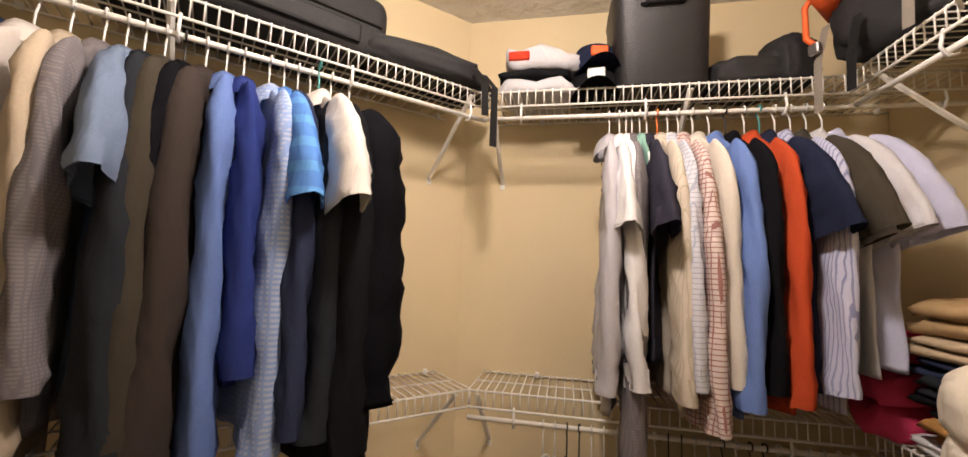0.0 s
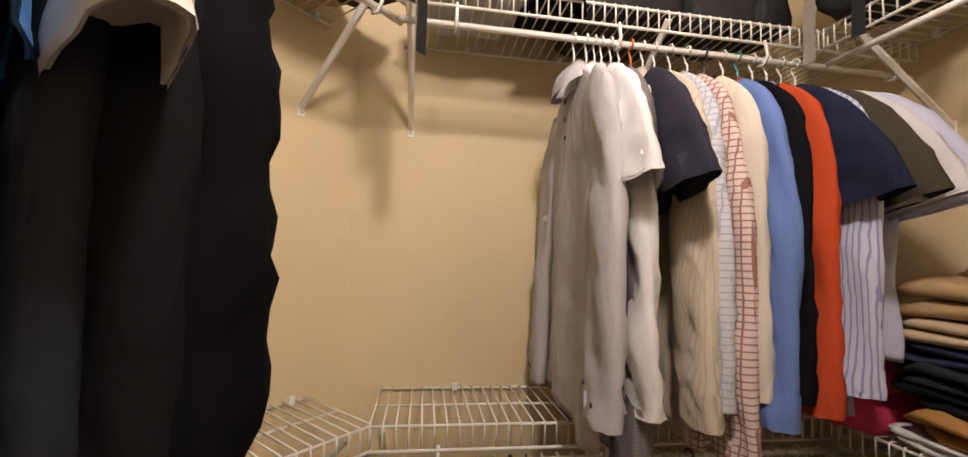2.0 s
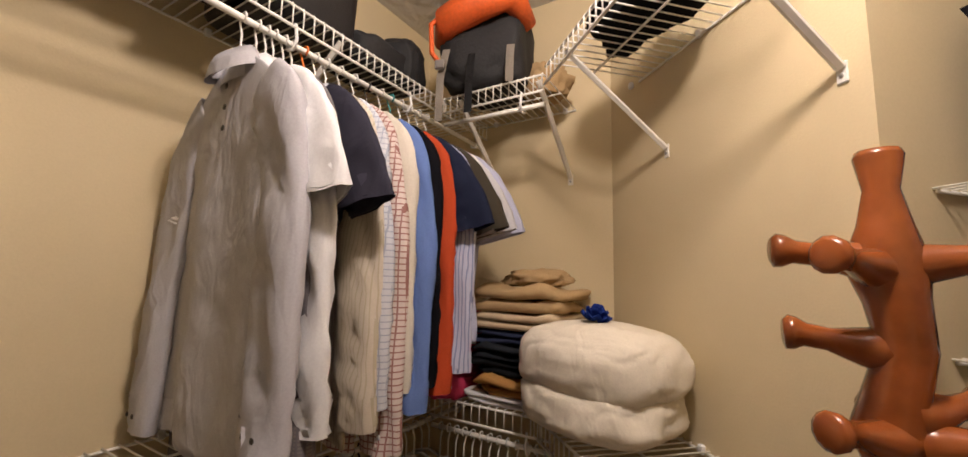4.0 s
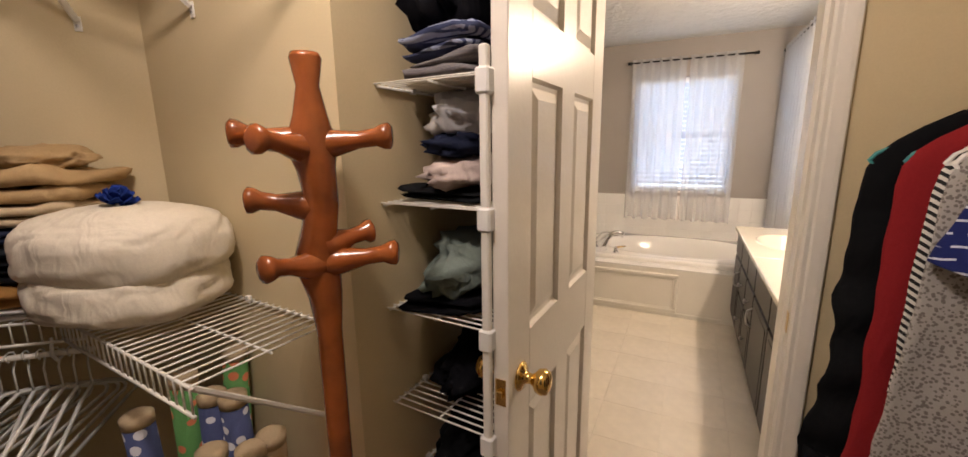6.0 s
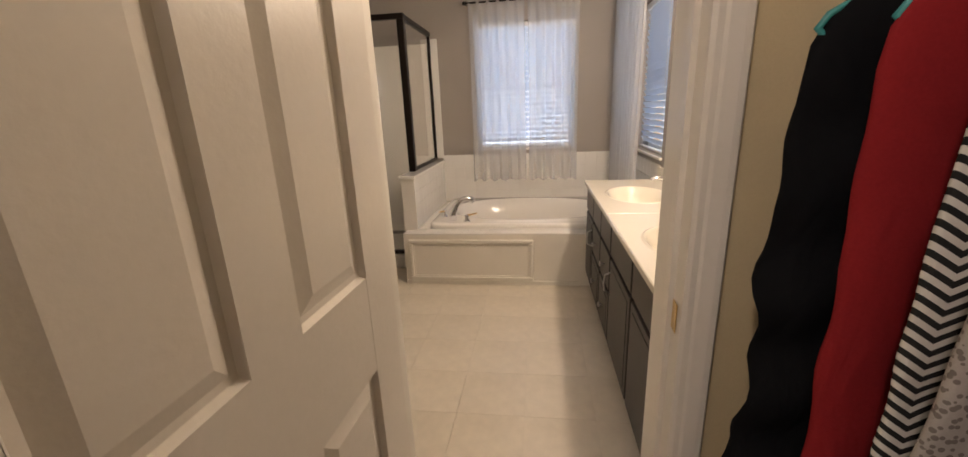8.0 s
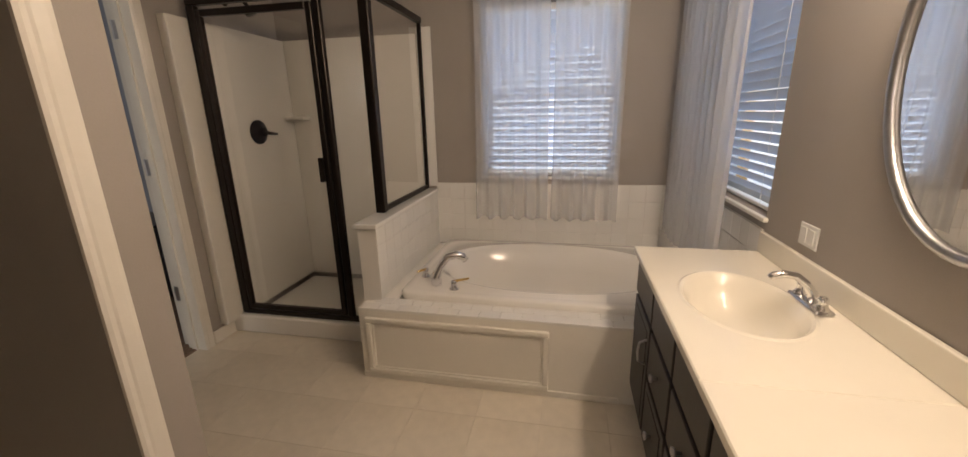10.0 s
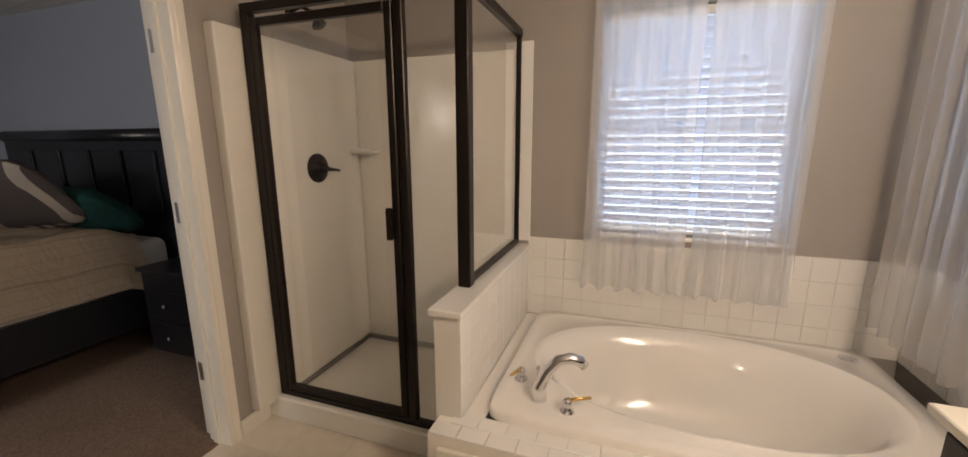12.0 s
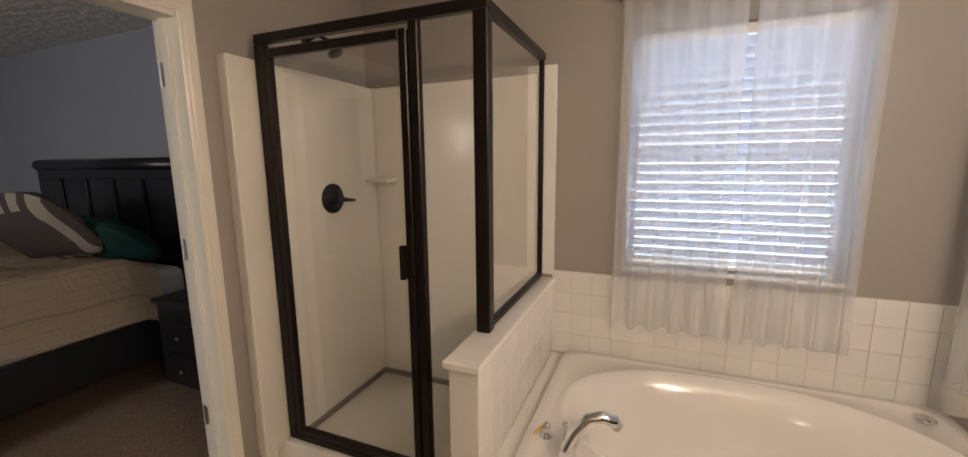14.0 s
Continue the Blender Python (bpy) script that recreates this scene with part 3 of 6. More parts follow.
C = {}
for nm, col, pat, c2, sz, wd in (
    ("heather_grey", (0.45, 0.445, 0.47), "", (1, 1, 1), 0.1, 0.5), ("white_cotton", (0.72, 0.72, 0.73), "", (1, 1, 1), 0.1, 0.5),
    ("pewter", (0.20, 0.185, 0.185), "check", (0.15, 0.14, 0.15), 0.006, 0.4), ("mint", (0.22, 0.40, 0.33), "", (1, 1, 1), 0.1, 0.5),
    ("charcoal_navy", (0.032, 0.031, 0.045), "", (1, 1, 1), 0.1, 0.5), ("ivory_stripe", (0.56, 0.50, 0.41), "stripe_x", (0.45, 0.40, 0.30), 0.008, 0.25),
    ("pale_check", (0.55, 0.57, 0.62), "check", (0.35, 0.38, 0.46), 0.012, 0.2), ("red_tattersall", (0.62, 0.53, 0.49), "check", (0.30, 0.15, 0.135), 0.012, 0.22),
    ("cream_cotton", (0.60, 0.56, 0.48), "", (1, 1, 1), 0.1, 0.5), ("sky_blue", (0.12, 0.19, 0.42), "", (1, 1, 1), 0.1, 0.5),
    ("black_cotton", (0.006, 0.006, 0.008), "", (1, 1, 1), 0.1, 0.5), ("rust_orange", (0.42, 0.062, 0.022), "", (1, 1, 1), 0.1, 0.5),
    ("deep_navy", (0.015, 0.019, 0.04), "", (1, 1, 1), 0.1, 0.5), ("blue_stripe", (0.45, 0.47, 0.60), "stripe_x", (0.22, 0.24, 0.38), 0.009, 0.3),
    ("olive_brown", (0.050, 0.043, 0.032), "", (1, 1, 1), 0.1, 0.5), ("lavender", (0.44, 0.46, 0.60), "", (1, 1, 1), 0.1, 0.5), ("pale_grey", (0.50, 0.50, 0.52), "", (1, 1, 1), 0.1, 0.5),
    ("dark_taupe", (0.045, 0.036, 0.032), "", (1, 1, 1), 0.1, 0.5), ("slate", (0.022, 0.025, 0.031), "", (1, 1, 1), 0.1, 0.5), ("royal_blue", (0.025, 0.04, 0.17), "", (1, 1, 1), 0.1, 0.5),
    ("gingham_blue", (0.40, 0.47, 0.62), "check", (0.26, 0.36, 0.60), 0.010, 0.45), ("bright_stripe", (0.09, 0.22, 0.55), "stripe_z", (0.11, 0.29, 0.60), 0.05, 0.4),
    ("denim", (0.030, 0.038, 0.075), "", (1, 1, 1), 0.1, 0.5), ("linen_white", (0.62, 0.59, 0.54), "", (1, 1, 1), 0.1, 0.5), ("beige", (0.46, 0.39, 0.29), "", (1, 1, 1), 0.1, 0.5),
    ("dusty_blue", (0.15, 0.20, 0.29), "", (1, 1, 1), 0.1, 0.5), ("puffer_black", (0.005, 0.005, 0.007), "", (1, 1, 1), 0.1, 0.5),
    ("knit_grey", (0.42, 0.40, 0.375), "paisley", (0.20, 0.185, 0.17), 0.007, 0.42), ("chevron", (0.03, 0.03, 0.03), "chevron", (0.75, 0.73, 0.68), 0.016, 0.5),
    ("navy_dash", (0.02, 0.028, 0.13), "dash", (0.62, 0.66, 0.78), 0.022, 0.17), ("crimson", (0.26, 0.02, 0.024), "", (1, 1, 1), 0.1, 0.5),
    ("maroon", (0.085, 0.02, 0.045), "", (1, 1, 1), 0.1, 0.5), ("khaki", (0.42, 0.29, 0.15), "", (1, 1, 1), 0.1, 0.5), ("tan", (0.52, 0.41, 0.27), "", (1, 1, 1), 0.1, 0.5),
    ("mustard", (0.42, 0.22, 0.07), "", (1, 1, 1), 0.1, 0.5), ("hot_pink", (0.55, 0.05, 0.12), "", (1, 1, 1), 0.1, 0.5), ("blue_plaid", (0.30, 0.33, 0.45), "check", (0.05, 0.06, 0.12), 0.02, 0.4),
    ("sage", (0.17, 0.21, 0.19), "", (1, 1, 1), 0.1, 0.5), ("charcoal", (0.009, 0.0095, 0.011), "", (1, 1, 1), 0.1, 0.5), ("red", (0.50, 0.05, 0.025), "", (1, 1, 1), 0.1, 0.5),
    ("blush", (0.55, 0.45, 0.41), "", (1, 1, 1), 0.1, 0.5), ("forest", (0.015, 0.05, 0.045), "", (1, 1, 1), 0.1, 0.5), ("pine", (0.01, 0.10, 0.05), "", (1, 1, 1), 0.1, 0.5),
    ("quilt_patch", (0.30, 0.27, 0.24), "check", (0.07, 0.06, 0.06), 0.11, 0.42), ("duvet", (0.60, 0.50, 0.38), "check", (0.46, 0.37, 0.28), 0.06, 0.05)):
    C[nm] = cloth(nm, col, pat, c2, sz, wd)
M_BTN = mat("dark_button", (0.02, 0.018, 0.016), 0.3)
M_BTW = mat("white_button", (0.75, 0.75, 0.72), 0.3)

ROD = UP - 0.085
# shirts on the northeast rod, nearest to the north corner first
shirts = [
    ("henley_shirt", "heather_grey", "long", 0.78, "heather grey long-sleeved henley with dark buttons", 0, M_BTN, 0.62), ("t_shirt", "white_cotton", "short", 0.66, "plain white cotton t-shirt", 0, None, 0),
    ("dress_shirt", "white_cotton", "long", 0.74, "white cotton shirt", 0, None, 0.58), ("dress_shirt", "pewter", "long", 0.84, "dark pewter fine-check long-sleeved shirt", 0, None, 0.74),
    ("tank_top", "mint", "", 0.66, "mint green sleeveless cotton top", 0, None, 0), ("polo_shirt", "charcoal_navy", "short", 0.68, "charcoal navy short-sleeved polo shirt", 0, None, 0),
    ("dress_shirt", "ivory_stripe", "long", 0.76, "ivory striped dress shirt", 4, None, 0.60), ("dress_shirt", "pale_check", "long", 0.74, "pale grey-blue checked shirt", 0, None, 0.58),
    ("dress_shirt", "red_tattersall", "long", 0.80, "cream shirt with red tattersall check", 0, M_BTW, 0.64), ("dress_shirt", "cream_cotton", "long", 0.74, "cream cotton long-sleeved shirt", 0, None, 0.58),
    ("dress_shirt", "sky_blue", "long", 0.76, "sky blue dress shirt with buttoned cuffs", 0, M_BTW, 0.62), ("dress_shirt", "black_cotton", "long", 0.72, "black cotton shirt", 2, None, 0.56),
    ("dress_shirt", "rust_orange", "long", 0.76, "rust orange long-sleeved shirt", 0, None, 0.60), ("polo_shirt", "deep_navy", "short", 0.68, "deep navy short-sleeved polo shirt", 1, None, 0),
    ("dress_shirt", "blue_stripe", "long", 0.72, "blue and white striped dress shirt", 0, M_BTW, 0.58), ("polo_shirt", "olive_brown", "short", 0.66, "olive brown short-sleeved shirt", 0, None, 0),
    ("short_sleeved_shirt", "pale_grey", "short", 0.66, "pale grey short-sleeved button shirt", 3, None, 0), ("short_sleeved_shirt", "lavender", "short", 0.64, "lavender blue short-sleeved button shirt", 0, None, 0)]
SHIRT_U = (0.935, 0.905, 0.885, 0.868, 0.845, 0.825, 0.795, 0.765, 0.735, 0.695, 0.65, 0.605, 0.555, 0.515, 0.475, 0.435, 0.395, 0.355)
for i, (kind, c, sl, ln, lab, hg, btn, sll) in enumerate(shirts):
    garment(kind, DIAG @ pose(SHIRT_U[i], 0.288, ROD, 0, 0, 85 + 0.9 * i + random.uniform(-2, 2)), C[c], lab, ln + 0.02, 0.192, 0.012, sl, 100 + i, True, None, btn, sll or 0.6, 1.0, "shirt", hg)
# clothes on the north rod, from the corner westwards
north = [
    ("puffer_coat", "puffer_black", "long", 0.92, "long black quilted puffer coat", 0, 0.6, "coat", 0.026), ("wool_coat", "charcoal", "long", 0.90, "black wool overcoat", 0, 0.66, "coat", 0),
    ("t_shirt", "linen_white", "short", 0.66, "off-white short-sleeved shirt", 1, 0, "shirt", 0), ("dress_shirt", "slate", "long", 0.78, "dark slate long-sleeved shirt", 0, 0.62, "shirt", 0),
    ("dress_shirt", "denim", "long", 0.80, "dark denim blue shirt", 0, 0.64, "shirt", 0), ("polo_shirt", "bright_stripe", "short", 0.68, "bright blue striped polo shirt", 0, 0, "shirt", 0),
    ("dress_shirt", "gingham_blue", "long", 0.82, "light blue gingham dress shirt", 0, 0.68, "shirt", 0), ("dress_shirt", "royal_blue", "long", 0.72, "royal blue shirt", 0, 0.5, "shirt", 0),
    ("dress_shirt", "sky_blue", "long", 0.86, "sky blue dress shirt", 0, 0.72, "shirt", 0), ("suit_jacket", "dark_taupe", "long", 0.90, "dark taupe wool jacket", 0, 0.68, "jacket", 0),
    ("suit_jacket", "black_cotton", "long", 0.88, "black suit jacket", 2, 0.66, "jacket", 0), ("suit_jacket", "olive_brown", "long", 0.86, "brown suit jacket", 0, 0.66, "jacket", 0),
    ("polo_shirt", "dusty_blue", "short", 0.70, "dusty blue polo shirt", 0, 0, "shirt", 0), ("suit_jacket", "slate", "long", 0.90, "dark slate suit jacket", 0, 0.68, "jacket", 0),
    ("blouse", "pewter", "long", 0.74, "dark pewter grey blouse", 0, 0.5, "blouse", 0), ("cardigan", "beige", "long", 0.90, "beige knit cardigan", 0, 0.7, "cardigan", 0),
    ("dress", "linen_white", "", 1.05, "long cream dress", 0, 0, "dress", 0), ("sweater", "denim", "long", 0.8, "dark navy sweater", 0, 0.6, "sweater", 0), ("blouse", "beige", "long", 0.8, "beige blouse", 0, 0.5, "blouse", 0),
    ("blouse", "olive_brown", "long", 0.8, "brown blouse", 0, 0.5, "blouse", 0)]
NORTH_U = (0.550, 0.598, 0.638, 0.650, 0.680, 0.712, 0.745, 0.80, 0.835, 0.875, 0.915, 0.95, 1.015, 0.985)
for i, (kind, c, sl, ln, lab, hg, sll, cat, q) in enumerate(north):
    u = NORTH_U[i] if i < len(NORTH_U) else 1.05 + (i - len(NORTH_U)) * 0.05
    garment(kind, NORTH @ pose(u, 0.335 if kind == "t_shirt" else 0.288, ROD, 0, 0, 90 + (random.uniform(-6, 6) if i > 1 else 2)), C[c], lab, ln, 0.225 if q else 0.235 if cat == "coat" else 0.215, 0.036 if q else 0.034 if cat == "coat" else 0.026 if cat == "jacket" else 0.016, sl, 200 + i, True, None, None, sll or 0.6, 1.0, cat, hg, q)
# blouses on the west rod, from the door wall northwards
west = [
    ("blouse", "charcoal", "", 0.98, "charcoal ruffled sleeveless blouse", 1, "blouse"), ("dress", "crimson", "", 1.05, "crimson red dress", 1, "dress"), ("blouse", "chevron", "", 1.0, "black and white chevron top", 0, "blouse"),
    ("cardigan", "knit_grey", "", 1.05, "speckled grey knit cardigan", 0, "cardigan"), ("blouse", "navy_dash", "short", 0.78, "navy blouse with white dashes", 0, "blouse"), ("blouse", "maroon", "", 0.95, "maroon top", 0, "blouse"),
    ("blouse", "white_cotton", "short", 0.72, "white short-sleeved tee", 0, "blouse"), ("blouse", "pale_grey", "short", 0.8, "pale grey short-sleeved top", 0, "blouse"), ("blouse", "linen_white", "", 0.9, "off-white linen blouse", 0, "blouse"),
    ("cardigan", "beige", "long", 0.95, "beige cardigan", 3, "cardigan"), ("dress", "cream_cotton", "", 1.05, "cream cotton dress", 0, "dress"), ("blouse", "slate", "long", 0.9, "slate grey top", 0, "blouse"),
    ("dress", "black_cotton", "", 1.1, "black dress", 2, "dress"), ("blouse", "dusty_blue", "long", 0.9, "dusty blue top", 0, "blouse")]
WEST_X = (-0.56, -0.605, -0.635, -0.625, -0.745, -0.765, -0.79)
for i, (kind, c, sl, ln, lab, hg, cat) in enumerate(west):
    y = 0.05 + i * 0.074
    garment(kind, pose(WEST_X[i] if i < len(WEST_X) else -0.73, y, 1.66 - 0.085, 0, 0, random.uniform(-10, 6)), C[c], lab, ln, 0.20, 0.018, sl, 300 + i, False, None, None, 0.55, 1.12, cat, hg)


# ---- loose folded things ----
def folded(name, m, w, d, h, material, label, seed, layers=2, soft=0.35, category="clothing", group="folded clothes"):
    """A folded textile: rounded layers with uneven edges and creases."""
    if len(label.split()) < 4:
        label += " on wire shelf"
    t = thing(name, m, label, category, group)
    rnd = random.Random(seed)
    for k in range(layers):
        bm = bmesh.new()
        hh = h / layers
        rings = []
        ox, oy = rnd.uniform(-1, 1) * 0.012, rnd.uniform(-1, 1) * 0.012
        ph = [rnd.uniform(0, 6.3) for _ in range(4)]
        sx, sy = w / 2 * rnd.uniform(0.93, 1.03), d / 2 * rnd.uniform(0.93, 1.03)
        for zf, ins in ((0.02, 0.80), (0.10, 0.95), (0.35, 1.0), (0.65, 1.0), (0.88, 0.93), (0.97, 0.80), (1.0, 0.5), (1.0, 0.2)):
            ring = []
            for j in range(28):
                a = 2 * math.pi * j / 28
                c, s_ = math.cos(a), math.sin(a)
                x = sx * ins * math.copysign(abs(c) ** soft, c)
                y = sy * ins * math.copysign(abs(s_) ** soft, s_)
                wob = 1 + 0.05 * math.sin(3 * a + ph[0]) + 0.035 * math.sin(7 * a + ph[1] + zf * 5) + 0.05 * noise.noise(Vector((c * 2.5 + seed, s_ * 2.5, zf * 1.5 + k)))
                zz = hh * (k + zf) + ((0.12 * hh + 0.005) * math.sin(4 * x / w * 3 + ph[2] + y * 14) + 0.45 * hh * noise.noise(Vector((x * 9 + seed, y * 9, k)))) * (0.3 + 0.7 * zf)
                ring.append((x * wob + ox, y * wob + oy, max(zz, 0.001)))
            rings.append(ring)
        loft(rings, bm)
        part("fold", bm, material, t, "", None, True)
    return t


def crumpled(name, m, w, d, h, material, label, seed, category="clothing", group=""):
    """A heap of soft cloth: a domed lump with deep creases."""
    if len(label.split()) < 4:
        label += " on wire shelf"
    bm = bmesh.new()
    bmesh.ops.create_icosphere(bm, subdivisions=4, radius=1)
    off = Vector((seed * 3.1, seed * 1.7, 0))
    for v in bm.verts:
        n = noise.noise(v.co * 1.6 + off) * 0.30 + abs(noise.noise(v.co * 3.4 + off)) * 0.30 + noise.noise(v.co * 7 + off) * 0.08
        p = v.co * (0.86 + n)
        v.co = Vector((p.x * w / 2, p.y * d / 2, max(0.0, (p.z + 0.55) / 1.6) * h))
    ob = part(name, bm, material, None, "", m, True)
    return tagged(ob, label, category, group)


# ---- closet: things on the shelves ----
def rounded(w, d, h, r=0.03, seg=4):
    return box(-w / 2, -d / 2, 0, w / 2, d / 2, h, r, seg)


def suitcase(m):
    t = thing("suitcase", m, "black fabric suitcase lying on wire shelf", "suitcase")
    part("shell", rounded(0.66, 0.30, 0.20, 0.045), M_BLACK, t, "", None, True)
    part("zip", tube([(-0.30, 0.152, 0.10), (0.30, 0.152, 0.10)], 0.004, 6), M_DARKMETAL, t)
    part("pocket", box(-0.24, 0.148, 0.03, 0.20, 0.160, 0.085, 0.008, 2), M_BLACK, t)
    part("handle", tube([(-0.08, 0.15, 0.14), (-0.075, 0.178, 0.145), (0.075, 0.178, 0.145), (0.08, 0.15, 0.14)], 0.009, 8), M_LEATHER, t, "", None, True)
    for x in (-0.09, 0.09, 0.26):
        part("buckle", box(x - 0.014, 0.150, 0.125, x + 0.014, 0.165, 0.15, 0.003, 1), M_NICKEL, t, "satin metal buckle")
    return t


def storage_bin(m):
    t = thing("storage_bin", m, "tall black leatherette storage bin on wire shelf", "bin")
    def ring(w, d, z, k=10):
        return [(w * math.copysign(abs(math.cos(a)) ** 0.35, math.cos(a)), d * math.copysign(abs(math.sin(a)) ** 0.35, math.sin(a)), z) for a in (2 * math.pi * j / 32 for j in range(32))]
    part("body", loft([ring(0.135, 0.125, 0), ring(0.142, 0.132, 0.01), ring(0.152, 0.14, 0.31), ring(0.155, 0.143, 0.315), ring(0.148, 0.136, 0.315), ring(0.140, 0.128, 0.04)]), M_LEATHER, t, "", None, True)
    part("handle", tube([(-0.055, 0.14, 0.262), (-0.05, 0.158, 0.262), (0.05, 0.158, 0.262), (0.055, 0.14, 0.262)], 0.009, 8), M_LEATHER, t, "", None, True)
    part("rivet", lathe([(0.006, 0), (0.004, 0.003)], 8), M_DARKMETAL, t, "", pose(-0.065, 0.145, 0.262, -90, 0, 0))
    part("rivet", lathe([(0.006, 0), (0.004, 0.003)], 8), M_DARKMETAL, t, "", pose(0.065, 0.145, 0.262, -90, 0, 0))
    return t


def cap(m, material, badge, label):
    t = thing("baseball_cap", m, label, "cap", "caps on the shelf")
    bm = lathe([(0.085, 0), (0.088, 0.02), (0.083, 0.06), (0.062, 0.095), (0.03, 0.11), (0.004, 0.113)], 20)
    part("crown", bm, material, t, "", None, True)
    br = [[(s * (0.055 + 0.03 * i), 0.07 + (0.085 - 0.085 * abs(s) ** 2.2) * 1.0, 0.012 - 0.03 * abs(s) ** 2 + 0.006 * i) for s in [k / 8 for k in range(-8, 9)]] for i in (0, 1)]
    bm = bmesh.new()
    lo = [bm.verts.new((x * 1.3, 0.05, z)) for x, y, z in br[0]]
    hi = [bm.verts.new((x * 1.35, y + 0.015, z - 0.006)) for x, y, z in br[0]]
    for a in range(16):
        bm.faces.new((lo[a], lo[a + 1], hi[a + 1], hi[a]))
    bmesh.ops.solidify(bm, geom=bm.faces[:], thickness=0.004)
    part("brim", bm, material, t, "", None, True)
    part("badge", box(-0.028, 0.074, 0.04, 0.028, 0.088, 0.075, 0.004, 1), badge, t, "embroidered badge")
    return t


def soft_bag(name, m, w, d, h, material, label, seed, straps=(), category="bag"):
    t = thing(name, m, label, category)
    bm = bmesh.new()
    bmesh.ops.create_icosphere(bm, subdivisions=4, radius=1)
    off = Vector((seed, seed * 2.3, 1))
    for v in bm.verts:
        c = v.co
        q = Vector([math.copysign(abs(a) ** 0.6, a) for a in c])
        n = 1 + 0.12 * noise.noise(c * 2.5 + off) + 0.06 * noise.noise(c * 6 + off)
        v.co = Vector((q.x * w / 2 * n, q.y * d / 2 * n, max(0, (q.z * n + 0.9) / 1.9) * h))
    part("body", bm, material, t, "", None, True)
    for pts, mm, lab in straps:
        bm = bmesh.new()
        prev = None
        for p in pts:
            v = [bm.verts.new((p[0] - 0.012, p[1], p[2])), bm.verts.new((p[0] + 0.012, p[1], p[2]))]
            if prev:
                bm.faces.new((prev[0], prev[1], v[1], v[0]))
            prev = v
        bmesh.ops.solidify(bm, geom=bm.faces[:], thickness=0.003)
        part("strap", bm, mm, t, lab)
    return t


TOP = UP + 0.008
suitcase(NORTH @ pose(0.78, 0.15, TOP, 0, 0, 4))
folded("folded_blanket", NORTH @ pose(0.40, 0.09, TOP), 0.62, 0.14, 0.12, C["tan"], "tan folded blanket behind the bags", 5, 1)
soft_bag("garment_bag", NORTH @ pose(0.33, 0.19, TOP, 0, 0, -6), 0.46, 0.26, 0.095, M_BLACK, "flat black garment bag with dangling straps", 3,
         [([(-0.16, 0.14, 0.04), (-0.17, 0.19, -0.02), (-0.17, 0.20, -0.13)], M_BLACK, "black strap"), ([(-0.20, 0.12, 0.04), (-0.205, 0.19, -0.03), (-0.20, 0.20, -0.22)], M_BLACK, "black strap")])
soft_bag("black_pouch", NORTH @ pose(0.20, 0.20, TOP, 0, 0, 10), 0.30, 0.2, 0.07, M_BLACK, "crumpled black nylon pouch", 9)
folded("storage_tray", NORTH @ pose(1.42, 0.16, TOP), 0.44, 0.28, 0.05, C["pine"], "green and tan folded cloth on shelf", 6, 1)
folded("folded_t_shirt", DIAG @ pose(1.17, 0.17, TOP), 0.26, 0.22, 0.05, C["pale_grey"], "pale grey folded t-shirt", 11, 1)
folded("folded_t_shirt", DIAG @ pose(1.18, 0.17, TOP + 0.05), 0.26, 0.21, 0.03, C["charcoal"], "charcoal folded t-shirt", 12, 1)
gt = folded("folded_sweatshirt", DIAG @ pose(1.16, 0.17, TOP + 0.082), 0.27, 0.21, 0.075, C["pale_grey"], "grey folded sweatshirt with red print", 13, 1)
part("print", box(0.03, 0.085, 0.03, 0.10, 0.112, 0.062, 0.004, 1), C["red"], gt, "red printed bars")
cap(DIAG @ pose(0.975, 0.19, TOP, 0, 0, 0), C["charcoal"], M_PLAST, "grey and black baseball cap")
cap(DIAG @ pose(0.975, 0.17, TOP + 0.085, 0, 0, 8), C["deep_navy"], M_ORANGE, "navy baseball cap with orange badge")
storage_bin(DIAG @ pose(0.775, 0.155, TOP))
soft_bag("shoulder_bag", DIAG @ pose(0.50, 0.17, TOP), 0.26, 0.2, 0.10, M_BLACK, "slumped black shoulder bag", 17)
soft_bag("black_tripod_bag", DIAG @ pose(0.40, 0.20, TOP, 0, 0, 20), 0.14, 0.16, 0.16, M_BLACK, "upright small black camera bag", 19)
bp = soft_bag("backpack", SE @ pose(0.36, 0.21, TOP, 0, 0, 20), 0.30, 0.26, 0.30, M_BLACK, "black and orange hiking backpack with grey straps", 21,
              [([(0.10, 0.15, 0.10), (0.11, 0.17, 0.0), (0.11, 0.175, -0.14)], M_STRAP, "grey webbing strap"), ([(0.02, 0.15, 0.08), (0.02, 0.175, -0.02), (0.02, 0.18, -0.12)], M_BLACK, "black strap"),
               ([(-0.10, 0.15, 0.10), (-0.10, 0.17, 0.05), (-0.10, 0.175, -0.03)], M_STRAP, "pale webbing strap")])
bm = tube([(-0.14, 0.05, 0.22), (-0.10, 0.15, 0.26), (0.0, 0.16, 0.24), (0.10, 0.14, 0.20), (0.14, 0.06, 0.17)], [0.03, 0.05, 0.055, 0.05, 0.03], 10)
part("orange_flap", bm, M_ORANGE, bp, "orange nylon flap", None, True)
